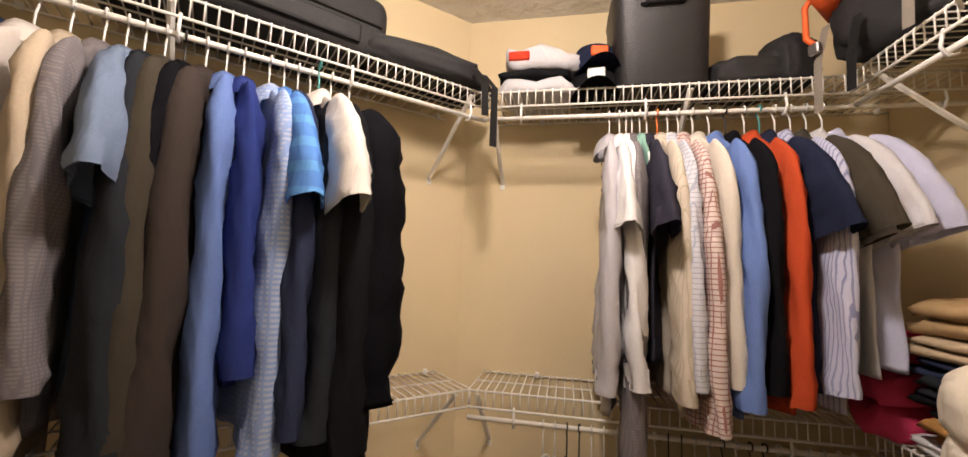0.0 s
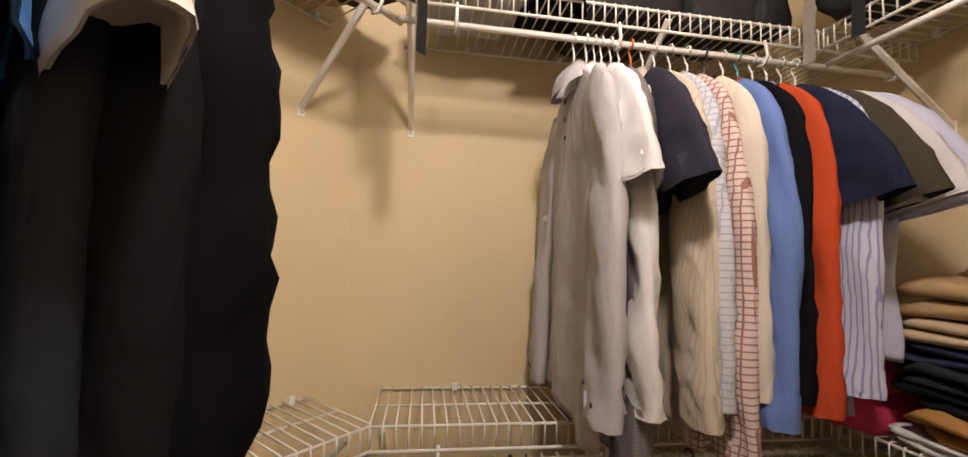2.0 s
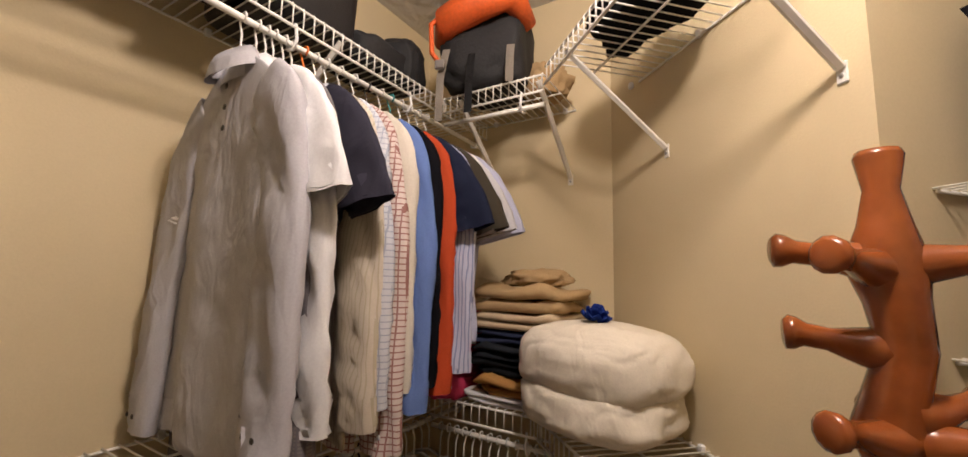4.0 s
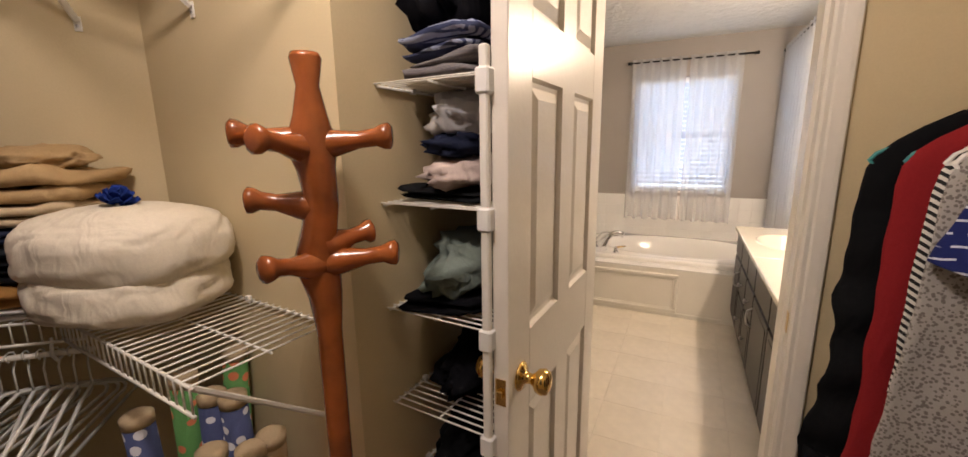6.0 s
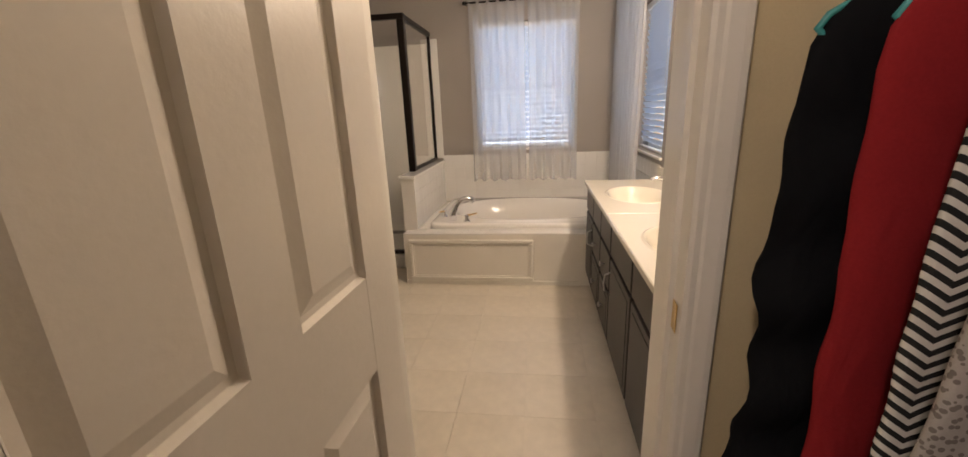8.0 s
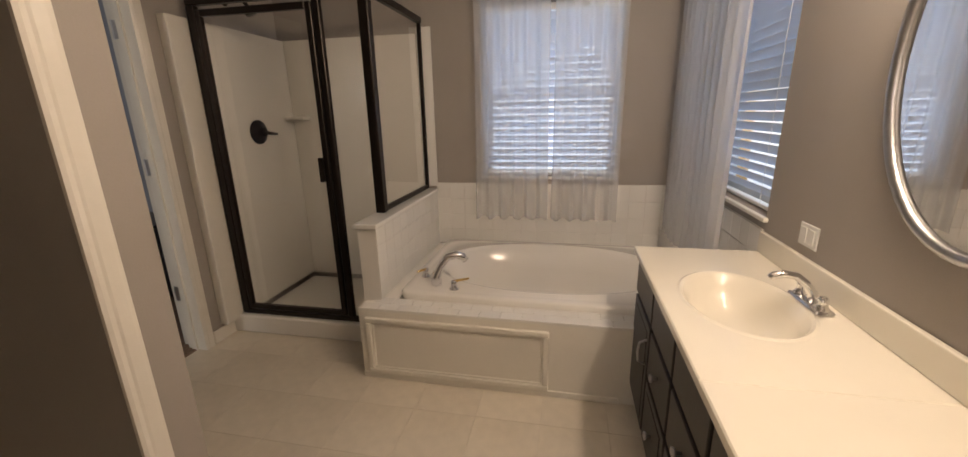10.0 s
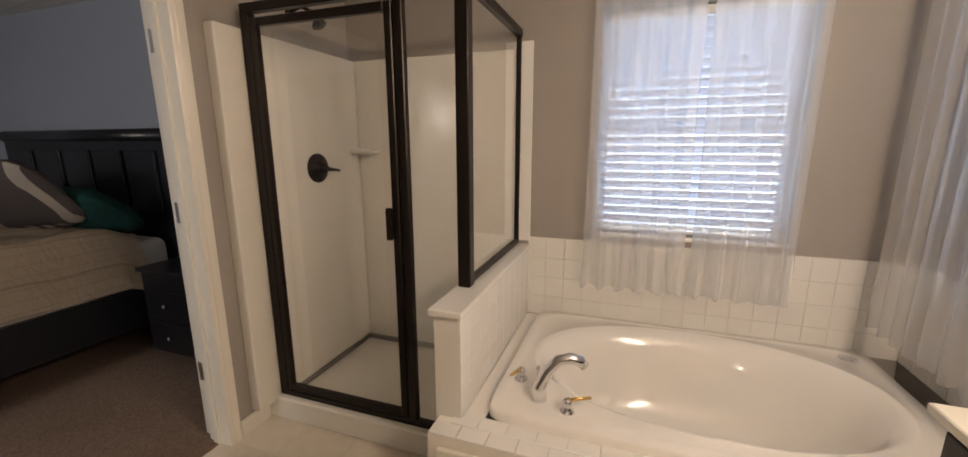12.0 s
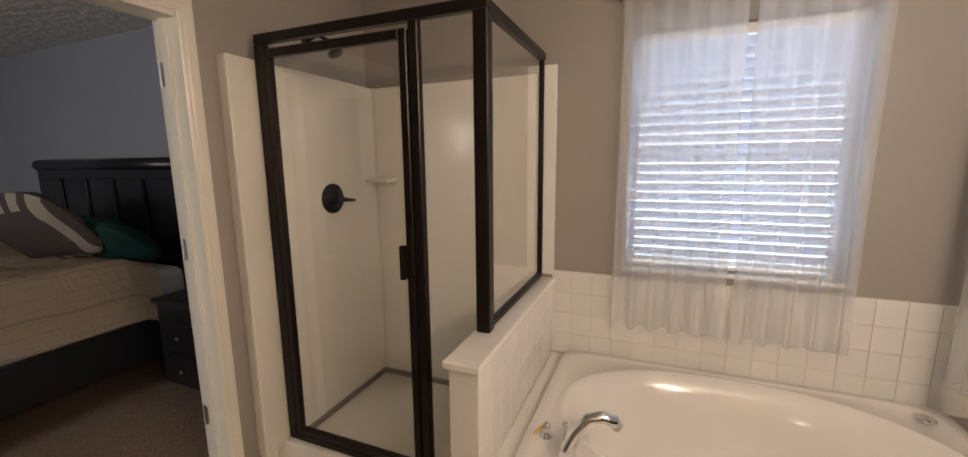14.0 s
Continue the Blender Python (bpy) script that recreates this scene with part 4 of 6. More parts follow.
part("orange_cord", tube([(0.10, 0.14, 0.24), (0.15, 0.16, 0.18), (0.14, 0.17, 0.08), (0.11, 0.165, 0.04)], 0.008, 8), M_ORANGE, bp, "orange cord", None, True)
part("buckle", box(0.095, 0.172, 0.02, 0.125, 0.186, 0.05, 0.003, 1), M_NICKEL, bp, "metal buckle")
crumpled("woven_basket", SE @ pose(0.18, 0.12, TOP), 0.17, 0.16, 0.13, C["khaki"], "small khaki cloth heap beside backpack", 4)
crumpled("dark_jumper", SOUTH @ pose(0.36, 0.16, TOP), 0.30, 0.22, 0.13, C["charcoal"], "charcoal jumper heaped on wire shelf", 5)

# lower shelves
L0 = LOW + 0.008
z = L0
for k, (c, lab, h) in enumerate((("white_cotton", "white folded cotton shirt", 0.03), ("mustard", "mustard folded trousers", 0.055), ("charcoal", "charcoal folded trousers", 0.045), ("slate", "dark slate folded jeans", 0.045),
                                 ("denim", "dark folded jeans", 0.04), ("tan", "tan folded trousers", 0.05), ("khaki", "khaki folded trousers on top of pile", 0.075))):
    folded("folded_trousers", SE @ pose(0.215 + random.uniform(-0.01, 0.01), 0.15, z, 0, 0, random.uniform(-6, 6)), 0.31, 0.27, h, C[c], lab, 30 + k, 2)
    z += h
crumpled("khaki_shorts", SE @ pose(0.20, 0.13, z), 0.24, 0.2, 0.06, C["khaki"], "crumpled khaki shorts on folded pile", 8)
z = L0
for k in range(3):
    folded("folded_towel", SE @ pose(0.45, 0.20, z, 0, 0, 3 * k), 0.12, 0.26, 0.085, C["hot_pink"], "hot pink folded fleece", 50 + k, 1)
    z += 0.085


def comforter(m):
    t = thing("comforter", m, "cream quilted comforter folded into a thick bundle", "bedding")
    for k, (w, d, h, z0, oy) in enumerate(((0.37, 0.32, 0.15, 0, 0.0), (0.40, 0.33, 0.185, 0.075, -0.006))):
        bm = bmesh.new()
        bmesh.ops.create_icosphere(bm, subdivisions=5, radius=1)
        for v in bm.verts:
            c = v.co.copy()
            q = Vector([math.copysign(abs(a) ** 0.74, a) for a in c])
            n = 1 + 0.05 * noise.noise(c * 2.2 + Vector((k * 5, 0, 0))) - 0.028 * max(0, 1 - abs(noise.noise(c * 2.0 + Vector((0, k * 4, 2)))) * 7) + 0.012 * noise.noise(c * 14)
            v.co = Vector((q.x * w / 2 * n, q.y * d / 2 * n + oy, max(0, (q.z * n + 1) / 2) * h + z0))
        part("fold", bm, M_CREAM, t, "", None, True)
    return t


comforter(SOUTH @ pose(0.50, 0.19, L0, 0, 0, 24))
M_BLUE = cloth("blue_petal", (0.015, 0.035, 0.20))


def flower(m):
    t = thing("fabric_flower", m, "blue fabric flower with wire stems on the comforter", "flower")
    me = None
    for r_, n_, tilt, z0 in ((0.012, 5, 70, 0.012), (0.022, 7, 45, 0.006), (0.030, 9, 20, 0.002)):
        for k in range(n_):
            bm = bmesh.new()
            g = bmesh.ops.create_grid(bm, x_segments=4, y_segments=4, size=0.5)
            for v in bm.verts:
                x, y = v.co.x, v.co.y
                v.co = Vector(((x + 0.5) * 0.03, y * 0.028 * (1 - (x) ** 2 * 2.2), 0.004 * math.cos(y * 4) + 0.006 * (x + 0.5) ** 2))
            bmesh.ops.solidify(bm, geom=bm.faces[:], thickness=0.0012)
            part("petal", bm, M_BLUE, t, "", pose(0, 0, z0 + 0.006) @ pose(0, 0, 0, 0, 0, 360 / n_ * k + r_ * 900) @ pose(r_ * 0.4, 0, 0, 0, -tilt, 0), True)
    for s in (-0.006, 0.006):
        part("stem", tube([(0.0, s, 0.012), (0.05, s * 1.5, 0.018), (0.10, s * 2, 0.014)], 0.0018, 6), M_BLACK, t)
    return t


flower(SOUTH @ pose(0.50, 0.20, L0 + 0.256, 12, 0, -30))

# bare hangers and trousers on the lower rods
LROD = LOW - 0.085
for i in range(26):
    u = 0.22 + i * 0.036
    hanger(DIAG @ pose(u, 0.245, LROD, 0, 0, 90 + random.uniform(-14, 14)), HANG[random.choice((0, 0, 3, 3, 2))], "empty plastic hanger on lower rod")
    if i % 3 == 0:
        c = random.choice(("charcoal", "black_cotton", "slate", "denim"))
        bm = loft([[(w * math.cos(a), 0.014 * math.sin(a) + 0.006 * math.sin(9 * w * math.cos(a) * 9 + i), zz) for a in (2 * math.pi * j / 16 for j in range(16))]
                   for zz, w in ((-0.202, 0.15), (-0.22, 0.165), (-0.4, 0.16), (-0.75, 0.15))])
        tagged(part("hanging_trousers", bm, C[c], None, "", DIAG @ pose(u, 0.245, LROD, 0, 0, 90), True), "dark folded trousers draped over a hanger", "trousers", "trousers on the lower rod")
for i in range(13):
    u = 0.02 + i * 0.029
    hanger(SE @ pose(0.10 + u, 0.255, LROD, 0, 0, 90 + random.uniform(-10, 10)), HANG[0 if i % 4 else 3], "white hanger crowded on lower rod")


def gift_bag(m, material, label, seed):
    t = thing("gift_bag_roll", m, label, "wrapping paper", "rolls under the shelf")
    h = 0.72 + 0.06 * (seed % 4)
    part("roll", lathe([(0.028, 0), (0.030, 0.005), (0.030, h), (0.026, h), (0.024, h - 0.03)], 16), material, t, "", None, True)
    part("cap", lathe([(0.031, h - 0.02), (0.032, h + 0.004), (0.020, h + 0.012)], 16), C["tan"], t, "tan end cap", None, True)
    return t


PR = [cloth("paper_%s" % n, a, "paisley", b, 0.035, 0.35, 0.5) for n, a, b in (("red", (0.45, 0.06, 0.04), (0.7, 0.6, 0.4)), ("floral", (0.5, 0.35, 0.2), (0.12, 0.25, 0.10)), ("blue", (0.08, 0.1, 0.22), (0.6, 0.6, 0.65)), ("green", (0.12, 0.30, 0.10), (0.65, 0.2, 0.1)))]
for i in range(11):
    gx, gy = 0.70 + (i % 4) * 0.105 + 0.02 * (i // 4), 0.83 + (i // 4) * 0.085
    gift_bag(pose(gx, gy, 0.0, random.uniform(-4, 4), random.uniform(-4, 4), 30 * i), PR[i % 4], "patterned roll of gift wrap standing on carpet", i)


# ---- coat stand ----
def coat_stand(m):
    t = thing("coat_stand", m, "glossy mahogany coat stand with knobbed pegs on carpet", "coat stand")
    post = [(0, 0, 0.03), (0, 0, 0.3), (0, 0, 0.7), (0, 0, 1.10), (0.002, 0, 1.17), (0.012, 0.004, 1.23), (0.004, 0, 1.28), (-0.010, 0, 1.33), (-0.004, 0, 1.385), (0.004, 0, 1.43), (0, 0, 1.475), (0, 0, 1.52), (0, 0, 1.562), (0, 0, 1.57)]
    rr = [0.026, 0.023, 0.021, 0.022, 0.029, 0.039, 0.030, 0.027, 0.031, 0.041, 0.027, 0.018, 0.025, 0.022]
    part("post", tube(post, rr, 16), M_MAHOG, t, "", None, True)
    for ang, z, ln in ((215, 1.435, 0.125), (55, 1.44, 0.115), (95, 1.43, 0.105), (310, 1.44, 0.09), (48, 1.335, 0.105), (250, 1.265, 0.09), (215, 1.235, 0.125), (88, 1.235, 0.105), (320, 1.24, 0.08)):
        c, s_ = math.cos(radians(ang)), math.sin(radians(ang))
        pts = [(c * d, s_ * d, z + dz) for d, dz in ((0.0, -0.01), (0.03, -0.006), (ln * 0.6, 0.0), (ln * 0.82, 0.004), (ln * 0.92, 0.005), (ln, 0.006), (ln * 1.04, 0.006))]
        part("peg", tube(pts, [0.030, 0.024, 0.0145, 0.0155, 0.0215, 0.0225, 0.016], 12), M_MAHOG, t, "", None, True)
    for k in range(4):
        a = radians(45 + 90 * k)
        part("foot", tube([(0, 0, 0.14), (math.cos(a) * 0.09, math.sin(a) * 0.09, 0.10), (math.cos(a) * 0.19, math.sin(a) * 0.19, 0.02)], [0.026, 0.024, 0.02], 10), M_MAHOG, t, "", None, True)
    return t


coat_stand(pose(0.505, 0.87, 0))

# ---- linen shelf contents ----
def on_linen(z, u, w, d, h, c, lab, seed, kind="folded"):
    mm = LINEN @ pose(u, 0.128, z + 0.008, 0, 0, random.uniform(-2, 2))
    if kind == "folded":
        folded("folded_clothes", mm, w, d * 0.82, h, C[c], lab, seed, 2)
    else:
        crumpled("heaped_clothes", mm, w, d * 0.76, h, C[c], lab, seed % 13)


on_linen(LZ[5], 0.42, 0.56, 0.27, 0.05, "pewter", "grey folded sweatshirts", 62)
on_linen(LZ[5] + 0.05, 0.42, 0.56, 0.27, 0.05, "blue_plaid", "blue plaid folded flannel", 63)
on_linen(LZ[5] + 0.10, 0.40, 0.62, 0.30, 0.34, "black_cotton", "black sweatshirts heaped high on folded pile", 64, "heap")
on_linen(LZ[4], 0.42, 0.56, 0.29, 0.03, "charcoal", "charcoal folded shirt", 65)
on_linen(LZ[4] + 0.02, 0.42, 0.60, 0.31, 0.105, "blush", "pale blush heaped pyjamas", 66, "heap")
on_linen(LZ[4] + 0.085, 0.42, 0.54, 0.28, 0.09, "deep_navy", "navy folded sweater", 67, "heap")
on_linen(LZ[4] + 0.145, 0.50, 0.32, 0.26, 0.115, "pale_grey", "crumpled grey t-shirts", 68, "heap")
on_linen(LZ[4] + 0.14, 0.22, 0.16, 0.24, 0.08, "red", "red and yellow rolled shirt", 69, "heap")
on_linen(LZ[3], 0.42, 0.56, 0.27, 0.035, "black_cotton", "black folded jeans", 70)
on_linen(LZ[3] + 0.03, 0.42, 0.60, 0.31, 0.15, "sage", "sage grey folded fleece", 71, "heap")
on_linen(LZ[2], 0.42, 0.56, 0.28, 0.13, "black_cotton", "black folded shirts", 72, "heap")
on_linen(LZ[1], 0.42, 0.56, 0.28, 0.19, "charcoal", "charcoal jumpers heaped on shelf", 73, "heap")
on_linen(LZ[0], 0.42, 0.56, 0.27, 0.10, "charcoal", "charcoal folded sweatshirts", 74)
on_linen(LZ[0] + 0.10, 0.52, 0.34, 0.26, 0.07, "red", "red folded shirts", 75)


# ---- laundry basket ----
def laundry_basket(m):
    t = thing("laundry_basket", m, "white plastic laundry basket with round holes on carpet", "basket")
    N, H = 40, 0.47
    R = lambda z: 0.125 + 0.04 * z / H
    bm = bmesh.new()
    rows = 15
    vs = [[bm.verts.new((R(z) * math.cos(2 * math.pi * j / N), R(z) * math.sin(2 * math.pi * j / N), z)) for j in range(N)] for z in [H * i / (rows - 1) for i in range(rows)]]
    for i in range(rows - 1):
        for j in range(N):
            if 2 <= i <= 11 and i % 2 == 0 and j % 2 == 0:
                continue
            bm.faces.new((vs[i][j], vs[i][(j + 1) % N], vs[i + 1][(j + 1) % N], vs[i + 1][j]))
    bm.faces.new(vs[0][::-1])
    bmesh.ops.solidify(bm, geom=bm.faces[:], thickness=0.004)
    part("body", bm, M_PLAST, t, "", None, True)
    part("rim", tube([(0.169 * math.cos(2 * math.pi * j / N), 0.169 * math.sin(2 * math.pi * j / N), H) for j in range(N)], 0.009, 8, None, True), M_PLAST, t, "", None, True)
    return t


laundry_basket(pose(-0.50, 0.13, 0))
crumpled("laundry", pose(-0.50, 0.13, 0.02), 0.22, 0.22, 0.42, C["maroon"], "maroon and dark laundry in basket", 6)

# ---- closet lamp ----
cl = thing("ceiling_lamp", pose(0.33, 1.28, 2.44), "brass ceiling lamp with bare bulb in closet", "ceiling light")
part("canopy", lathe([(0.075, -0.002), (0.078, -0.012), (0.06, -0.022), (0.03, -0.03)], 24), M_BRASS, cl, "brass canopy", None, True)
part("socket", lathe([(0.02, -0.03), (0.02, -0.07), (0.016, -0.075)], 16), M_PLAST, cl)


cb = thing("baseboard", pose(0, 0, 0), "cream painted closet baseboard", "baseboard", kind="structure")
part("baseboard", box(-0.94, -0.079, 0, -0.36, -0.066, 0.085, 0.004, 1), M_TRIM, cb)
part("baseboard", box(0.66, 0.751, 0, 1.3, 0.764, 0.085, 0.004, 1), M_TRIM, cb)

# turn the closet, with all that is in it, to its place
for ob in scene.objects:
    if ob.parent is None and ob.type in ("MESH", "EMPTY"):
        ob.matrix_basis = CLOSET @ ob.matrix_basis

# ---- structure: bathroom ----
BX0, BX1, BY0, BY1 = -0.70, 2.30, -3.42, -0.20


def wall_with_window(name, axis, at, a0, a1, w0, w1, z0, z1, material, label, thick=0.16, sign=-1):
    """A wall along x (axis 'x', at y) or y, with one window opening cut through it."""
    bm = bmesh.new()
    for p0, p1, q0, q1 in ((a0, w0, 0, 2.44), (w1, a1, 0, 2.44), (w0, w1, 0, z0), (w0, w1, z1, 2.44)):
        if axis == "x":
            box(p0, at, q0, p1, at + sign * thick, q1, bm=bm)
        else:
            box(at, p0, q0, at + sign * thick, p1, q1, bm=bm)
    return tagged(part(name, bm, material), label, "wall", kind="structure")


def bathroom_walls():
    W, lab = M_WALL_B, "taupe painted bathroom wall"
    wall_with_window("wall_bath_south", "x", BY0, BX0 - 0.16, BX1 + 0.1, -0.19, 0.73, 0.94, 2.08, W, lab)
    wall_with_window("wall_bath_west", "y", BX0, BY0, BY1 + 0.06, -3.15, -2.32, 0.94, 2.08, W, lab)
    for nm, x0, x1, z0, z1 in (("wall_bath_north_west", BX0, -0.135, 0, 2.44), ("wall_bath_north_east", 0.525, 1.10, 0, 2.44),
                               ("wall_bath_north_head", -0.135, 0.525, 2.05, 2.44)):
        wall(nm, x1, BY1, x0, BY1, W, z0, z1, 0.065, lab)
    # short wing wall with a cased opening beside it
    wall("wall_wing_end", 1.10, -1.207, 1.10, -1.06, W, label=lab)
    wall("wall_wing", 1.10, -0.30, 1.10, -0.20, W, label=lab)
    wall("wall_wing_head", 1.10, -1.06, 1.10, -0.30, W, 2.05, 2.44, label=lab)
    wall("wall_passage", 2.30, -1.207, 1.20, -1.207, W, label=lab)
    wall("wall_bath_east", BX1, BY0, BX1, -2.33, W, thick=0.12, label=lab)
    wall("wall_bath_east_head", BX1, -2.33, BX1, -1.50, W, 2.05, 2.44, 0.12, lab)
    wall("wall_bath_east_north", BX1, -1.50, BX1, -1.207, W, thick=0.12, label=lab)
    # closed room behind the cased opening
    wall("wall_closed_room_east", 2.1, -1.12, 2.1, -0.2, M_WALL_B, label=lab)
    wall("wall_closed_room_north", 2.1, -0.2, 1.2, -0.2, M_WALL_B, label=lab)
    bm = box(BX0 - 0.1, BY0 - 0.1, 2.44, BX1 + 0.1, BY1, 2.52)
    tagged(part("ceiling_bathroom", bm, M_CEIL), "white textured bathroom ceiling", "ceiling", kind="structure")
    bm = box(BX0, BY0, -0.06, BX1 + 0.06, BY1, -0.004)
    tagged(part("floor_bathroom", bm, M_GROUT), "cream sheet vinyl floor in large squares", "floor", kind="structure")


bathroom_walls()


# ---- structure: bedroom ----
def bedroom_walls():
    W, lab = M_WALL_R, "dim grey-blue bedroom wall"
    wall("wall_bedroom_south", 2.42, -3.2, 6.4, -3.2, W, label=lab)
    wall("wall_bedroom_east", 6.4, -3.2, 6.4, 1.2, W, label=lab)
    wall("wall_bedroom_north", 6.4, 1.2, 2.42, 1.2, W, label=lab)
    wall("wall_bedroom_west", 2.425, 1.2, 2.425, -1.50, W, label=lab, thick=0.1)
    wall("wall_bedroom_west_end", 2.425, -2.33, 2.425, -3.2, W, label=lab, thick=0.004)
    tagged(part("ceiling_bedroom", box(2.40, -3.3, 2.44, 6.5, 1.3, 2.52), M_CEIL), "white bedroom ceiling", "ceiling", kind="structure")
    tagged(part("floor_bedroom", box(2.36, -3.3, -0.06, 6.5, 1.3, 0.006), M_CARPET_B), "brown plush bedroom carpet", "floor", kind="structure")


bedroom_walls()


casing("door_casing_bath", pose(0.503, -0.20, 0, 0, 0, 180), 0.616)
casing("door_casing_bedroom", pose(2.30, -2.31, 0, 0, 0, 90), 0.79, label="cream painted bedroom door casing")
casing("door_casing_side", pose(1.10, -1.05, 0, 0, 0, 90), 0.74, label="cream painted casing of side opening")
lin = thing("door_jamb_bath", pose(0, 0, 0), "cream painted jamb on the bathroom side", "door jamb", kind="structure")
part("jamb", box(-0.135, -0.20, 0, -0.113, -0.136, 2.03), M_TRIM, lin)
part("jamb", box(0.503, -0.20, 0, 0.525, -0.136, 2.03), M_TRIM, lin)
part("head_jamb", box(-0.135, -0.20, 2.03, 0.525, -0.136, 2.05), M_TRIM, lin)
tagged(part("threshold", box(-0.113, -0.20, -0.05, 0.503, -0.10, -0.002), M_VINYL), "cream vinyl strip under the closet doorway", "floor", kind="structure")


jambs("door_jamb_bedroom", -2.31, -1.52, -2.421, -2.299, 2.03, pose(0, 0, 0, 0, 0, 90) @ Matrix.Diagonal((1, 1, 1, 1)),
      "cream painted bedroom door jamb")


bd = panel_door("door_2", pose(2.455, -2.33, 0.012, 0, 0, -88), 0.75, 2.03, "cream six-panel bedroom door opened back against bedroom wall", False)
for z in (0.36, 1.12, 1.82):
    hinge_leaf(bd, pose(-0.022, -0.05, z))


# ---- bathroom: tub, deck, knee wall ----
DECK = 0.41
TX1, TYF = 1.19, -2.24


def tub_platform():
    t = thing("tub_platform", pose(0, 0, 0), "white tiled tub platform with panelled cream apron", "bathtub surround", kind="structure")
    part("front_wall", box(BX0, TYF - 0.05, 0, TX1, TYF, DECK - 0.012), M_TRIM, t)
    part("side_wall", box(TX1 - 0.05, -2.34, 0, TX1, TYF - 0.05, DECK - 0.012), M_TRIM, t)
    part("deck_bed", box(BX0, TYF - 0.14, DECK - 0.012, TX1, TYF, DECK - 0.003), M_TGROUT, t)
    part("deck_bed_side", box(1.02, -3.41, DECK - 0.05, 1.10, TYF - 0.14, DECK - 0.003), M_TGROUT, t)
    # framed access panel
    x0, x1, z0, z1 = 0.19, 1.15, 0.035, 0.365
    for nm, a in (("moulding", (x0, z0, x1, z0 + 0.03)), ("moulding", (x0, z1 - 0.03, x1, z1)), ("moulding", (x0, z0 + 0.03, x0 + 0.03, z1 - 0.03)), ("moulding", (x1 - 0.03, z0 + 0.03, x1, z1 - 0.03))):
        part(nm, box(a[0], TYF, a[1], a[2], TYF + 0.020, a[3], 0.006, 2), M_TRIM, t)
    for a in ((x0 + 0.03, z0 + 0.03, x1 - 0.03, z0 + 0.042), (x0 + 0.03, z1 - 0.042, x1 - 0.03, z1 - 0.03), (x0 + 0.03, z0 + 0.042, x0 + 0.042, z1 - 0.042), (x1 - 0.042, z0 + 0.042, x1 - 0.03, z1 - 0.042)):
        part("inner_bead", box(a[0], TYF, a[1], a[2], TYF + 0.012, a[3], 0.003, 1), M_TRIM, t)
    part("access_panel", box(x0 + 0.04, TYF, z0 + 0.04, x1 - 0.04, TYF + 0.006, z1 - 0.04), M_TRIM, t)
    part("baseboard", box(BX0 + 0.55, TYF, 0, TX1, TYF + 0.010, 0.034, 0.003, 1), M_TRIM, t)
    return t


platform = tub_platform()


def bathtub():
    t = thing("bathtub", pose(0.235, -2.885, DECK), "glossy white oval drop-in bathtub in tiled deck", "bathtub")
    N = 72
    hx, hy = 0.79, 0.515
    def rect(ix, z, pw=0.12):
        out = []
        for j in range(N):
            a = 2 * math.pi * j / N
            c, s_ = math.cos(a), math.sin(a)
            out.append(((hx - ix) * math.copysign(abs(c) ** pw, c), (hy - ix) * math.copysign(abs(s_) ** pw, s_), z))
        return out
    def oval(a_, b_, z, pw=0.9, ox=0.0):
        return [(ox + a_ * math.copysign(abs(math.cos(q)) ** pw, math.cos(q)), b_ * math.copysign(abs(math.sin(q)) ** pw, math.sin(q)), z) for q in (2 * math.pi * j / N for j in range(N))]
    rings = [rect(0.0, 0.0), rect(0.0, 0.028), rect(0.012, 0.040), rect(0.05, 0.040, 0.2), oval(0.715, 0.445, 0.040), oval(0.700, 0.430, 0.050), oval(0.685, 0.415, 0.050), oval(0.665, 0.395, 0.036),
             oval(0.63, 0.36, 0.0), oval(0.585, 0.325, -0.10), oval(0.54, 0.29, -0.22), oval(0.49, 0.25, -0.31), oval(0.40, 0.19, -0.345), oval(0.1, 0.06, -0.352)]
    part("shell", loft(rings, None, "end"), M_TUB, t, "", None, True)
    part("overflow_plate", lathe([(0.034, 0), (0.035, 0.004), (0.028, 0.008), (0.004, 0.009)], 20), M_CHROME, t, "chrome overflow plate", pose(-0.665, -0.36, 0.050, 0, 0, 0), True)
    part("drain", lathe([(0.03, 0), (0.03, 0.004), (0.01, 0.005)], 16), M_CHROME, t, "chrome drain", pose(0.2, 0, -0.348), True)
    return t


bathtub()


def lever_handle(parent, x, y, z, ang, k=1.0):
    h = part("handle", lathe([(0.027 * k, 0), (0.027 * k, 0.004), (0.019 * k, 0.010), (0.016 * k, 0.030 * k), (0.019 * k, 0.042 * k), (0.012 * k, 0.052 * k)], 18), M_CHROME, parent, "", pose(x, y, z), True)
    c, s_ = math.cos(radians(ang)), math.sin(radians(ang))
    part("lever", tube([(0, 0, 0.045 * k), (c * 0.03 * k, s_ * 0.03 * k, 0.052 * k), (c * 0.085 * k, s_ * 0.085 * k, 0.060 * k)], [0.009 * k, 0.007 * k, 0.0055 * k], 10), M_BRASS if k == 1 else M_CHROME, h, "", None, True)


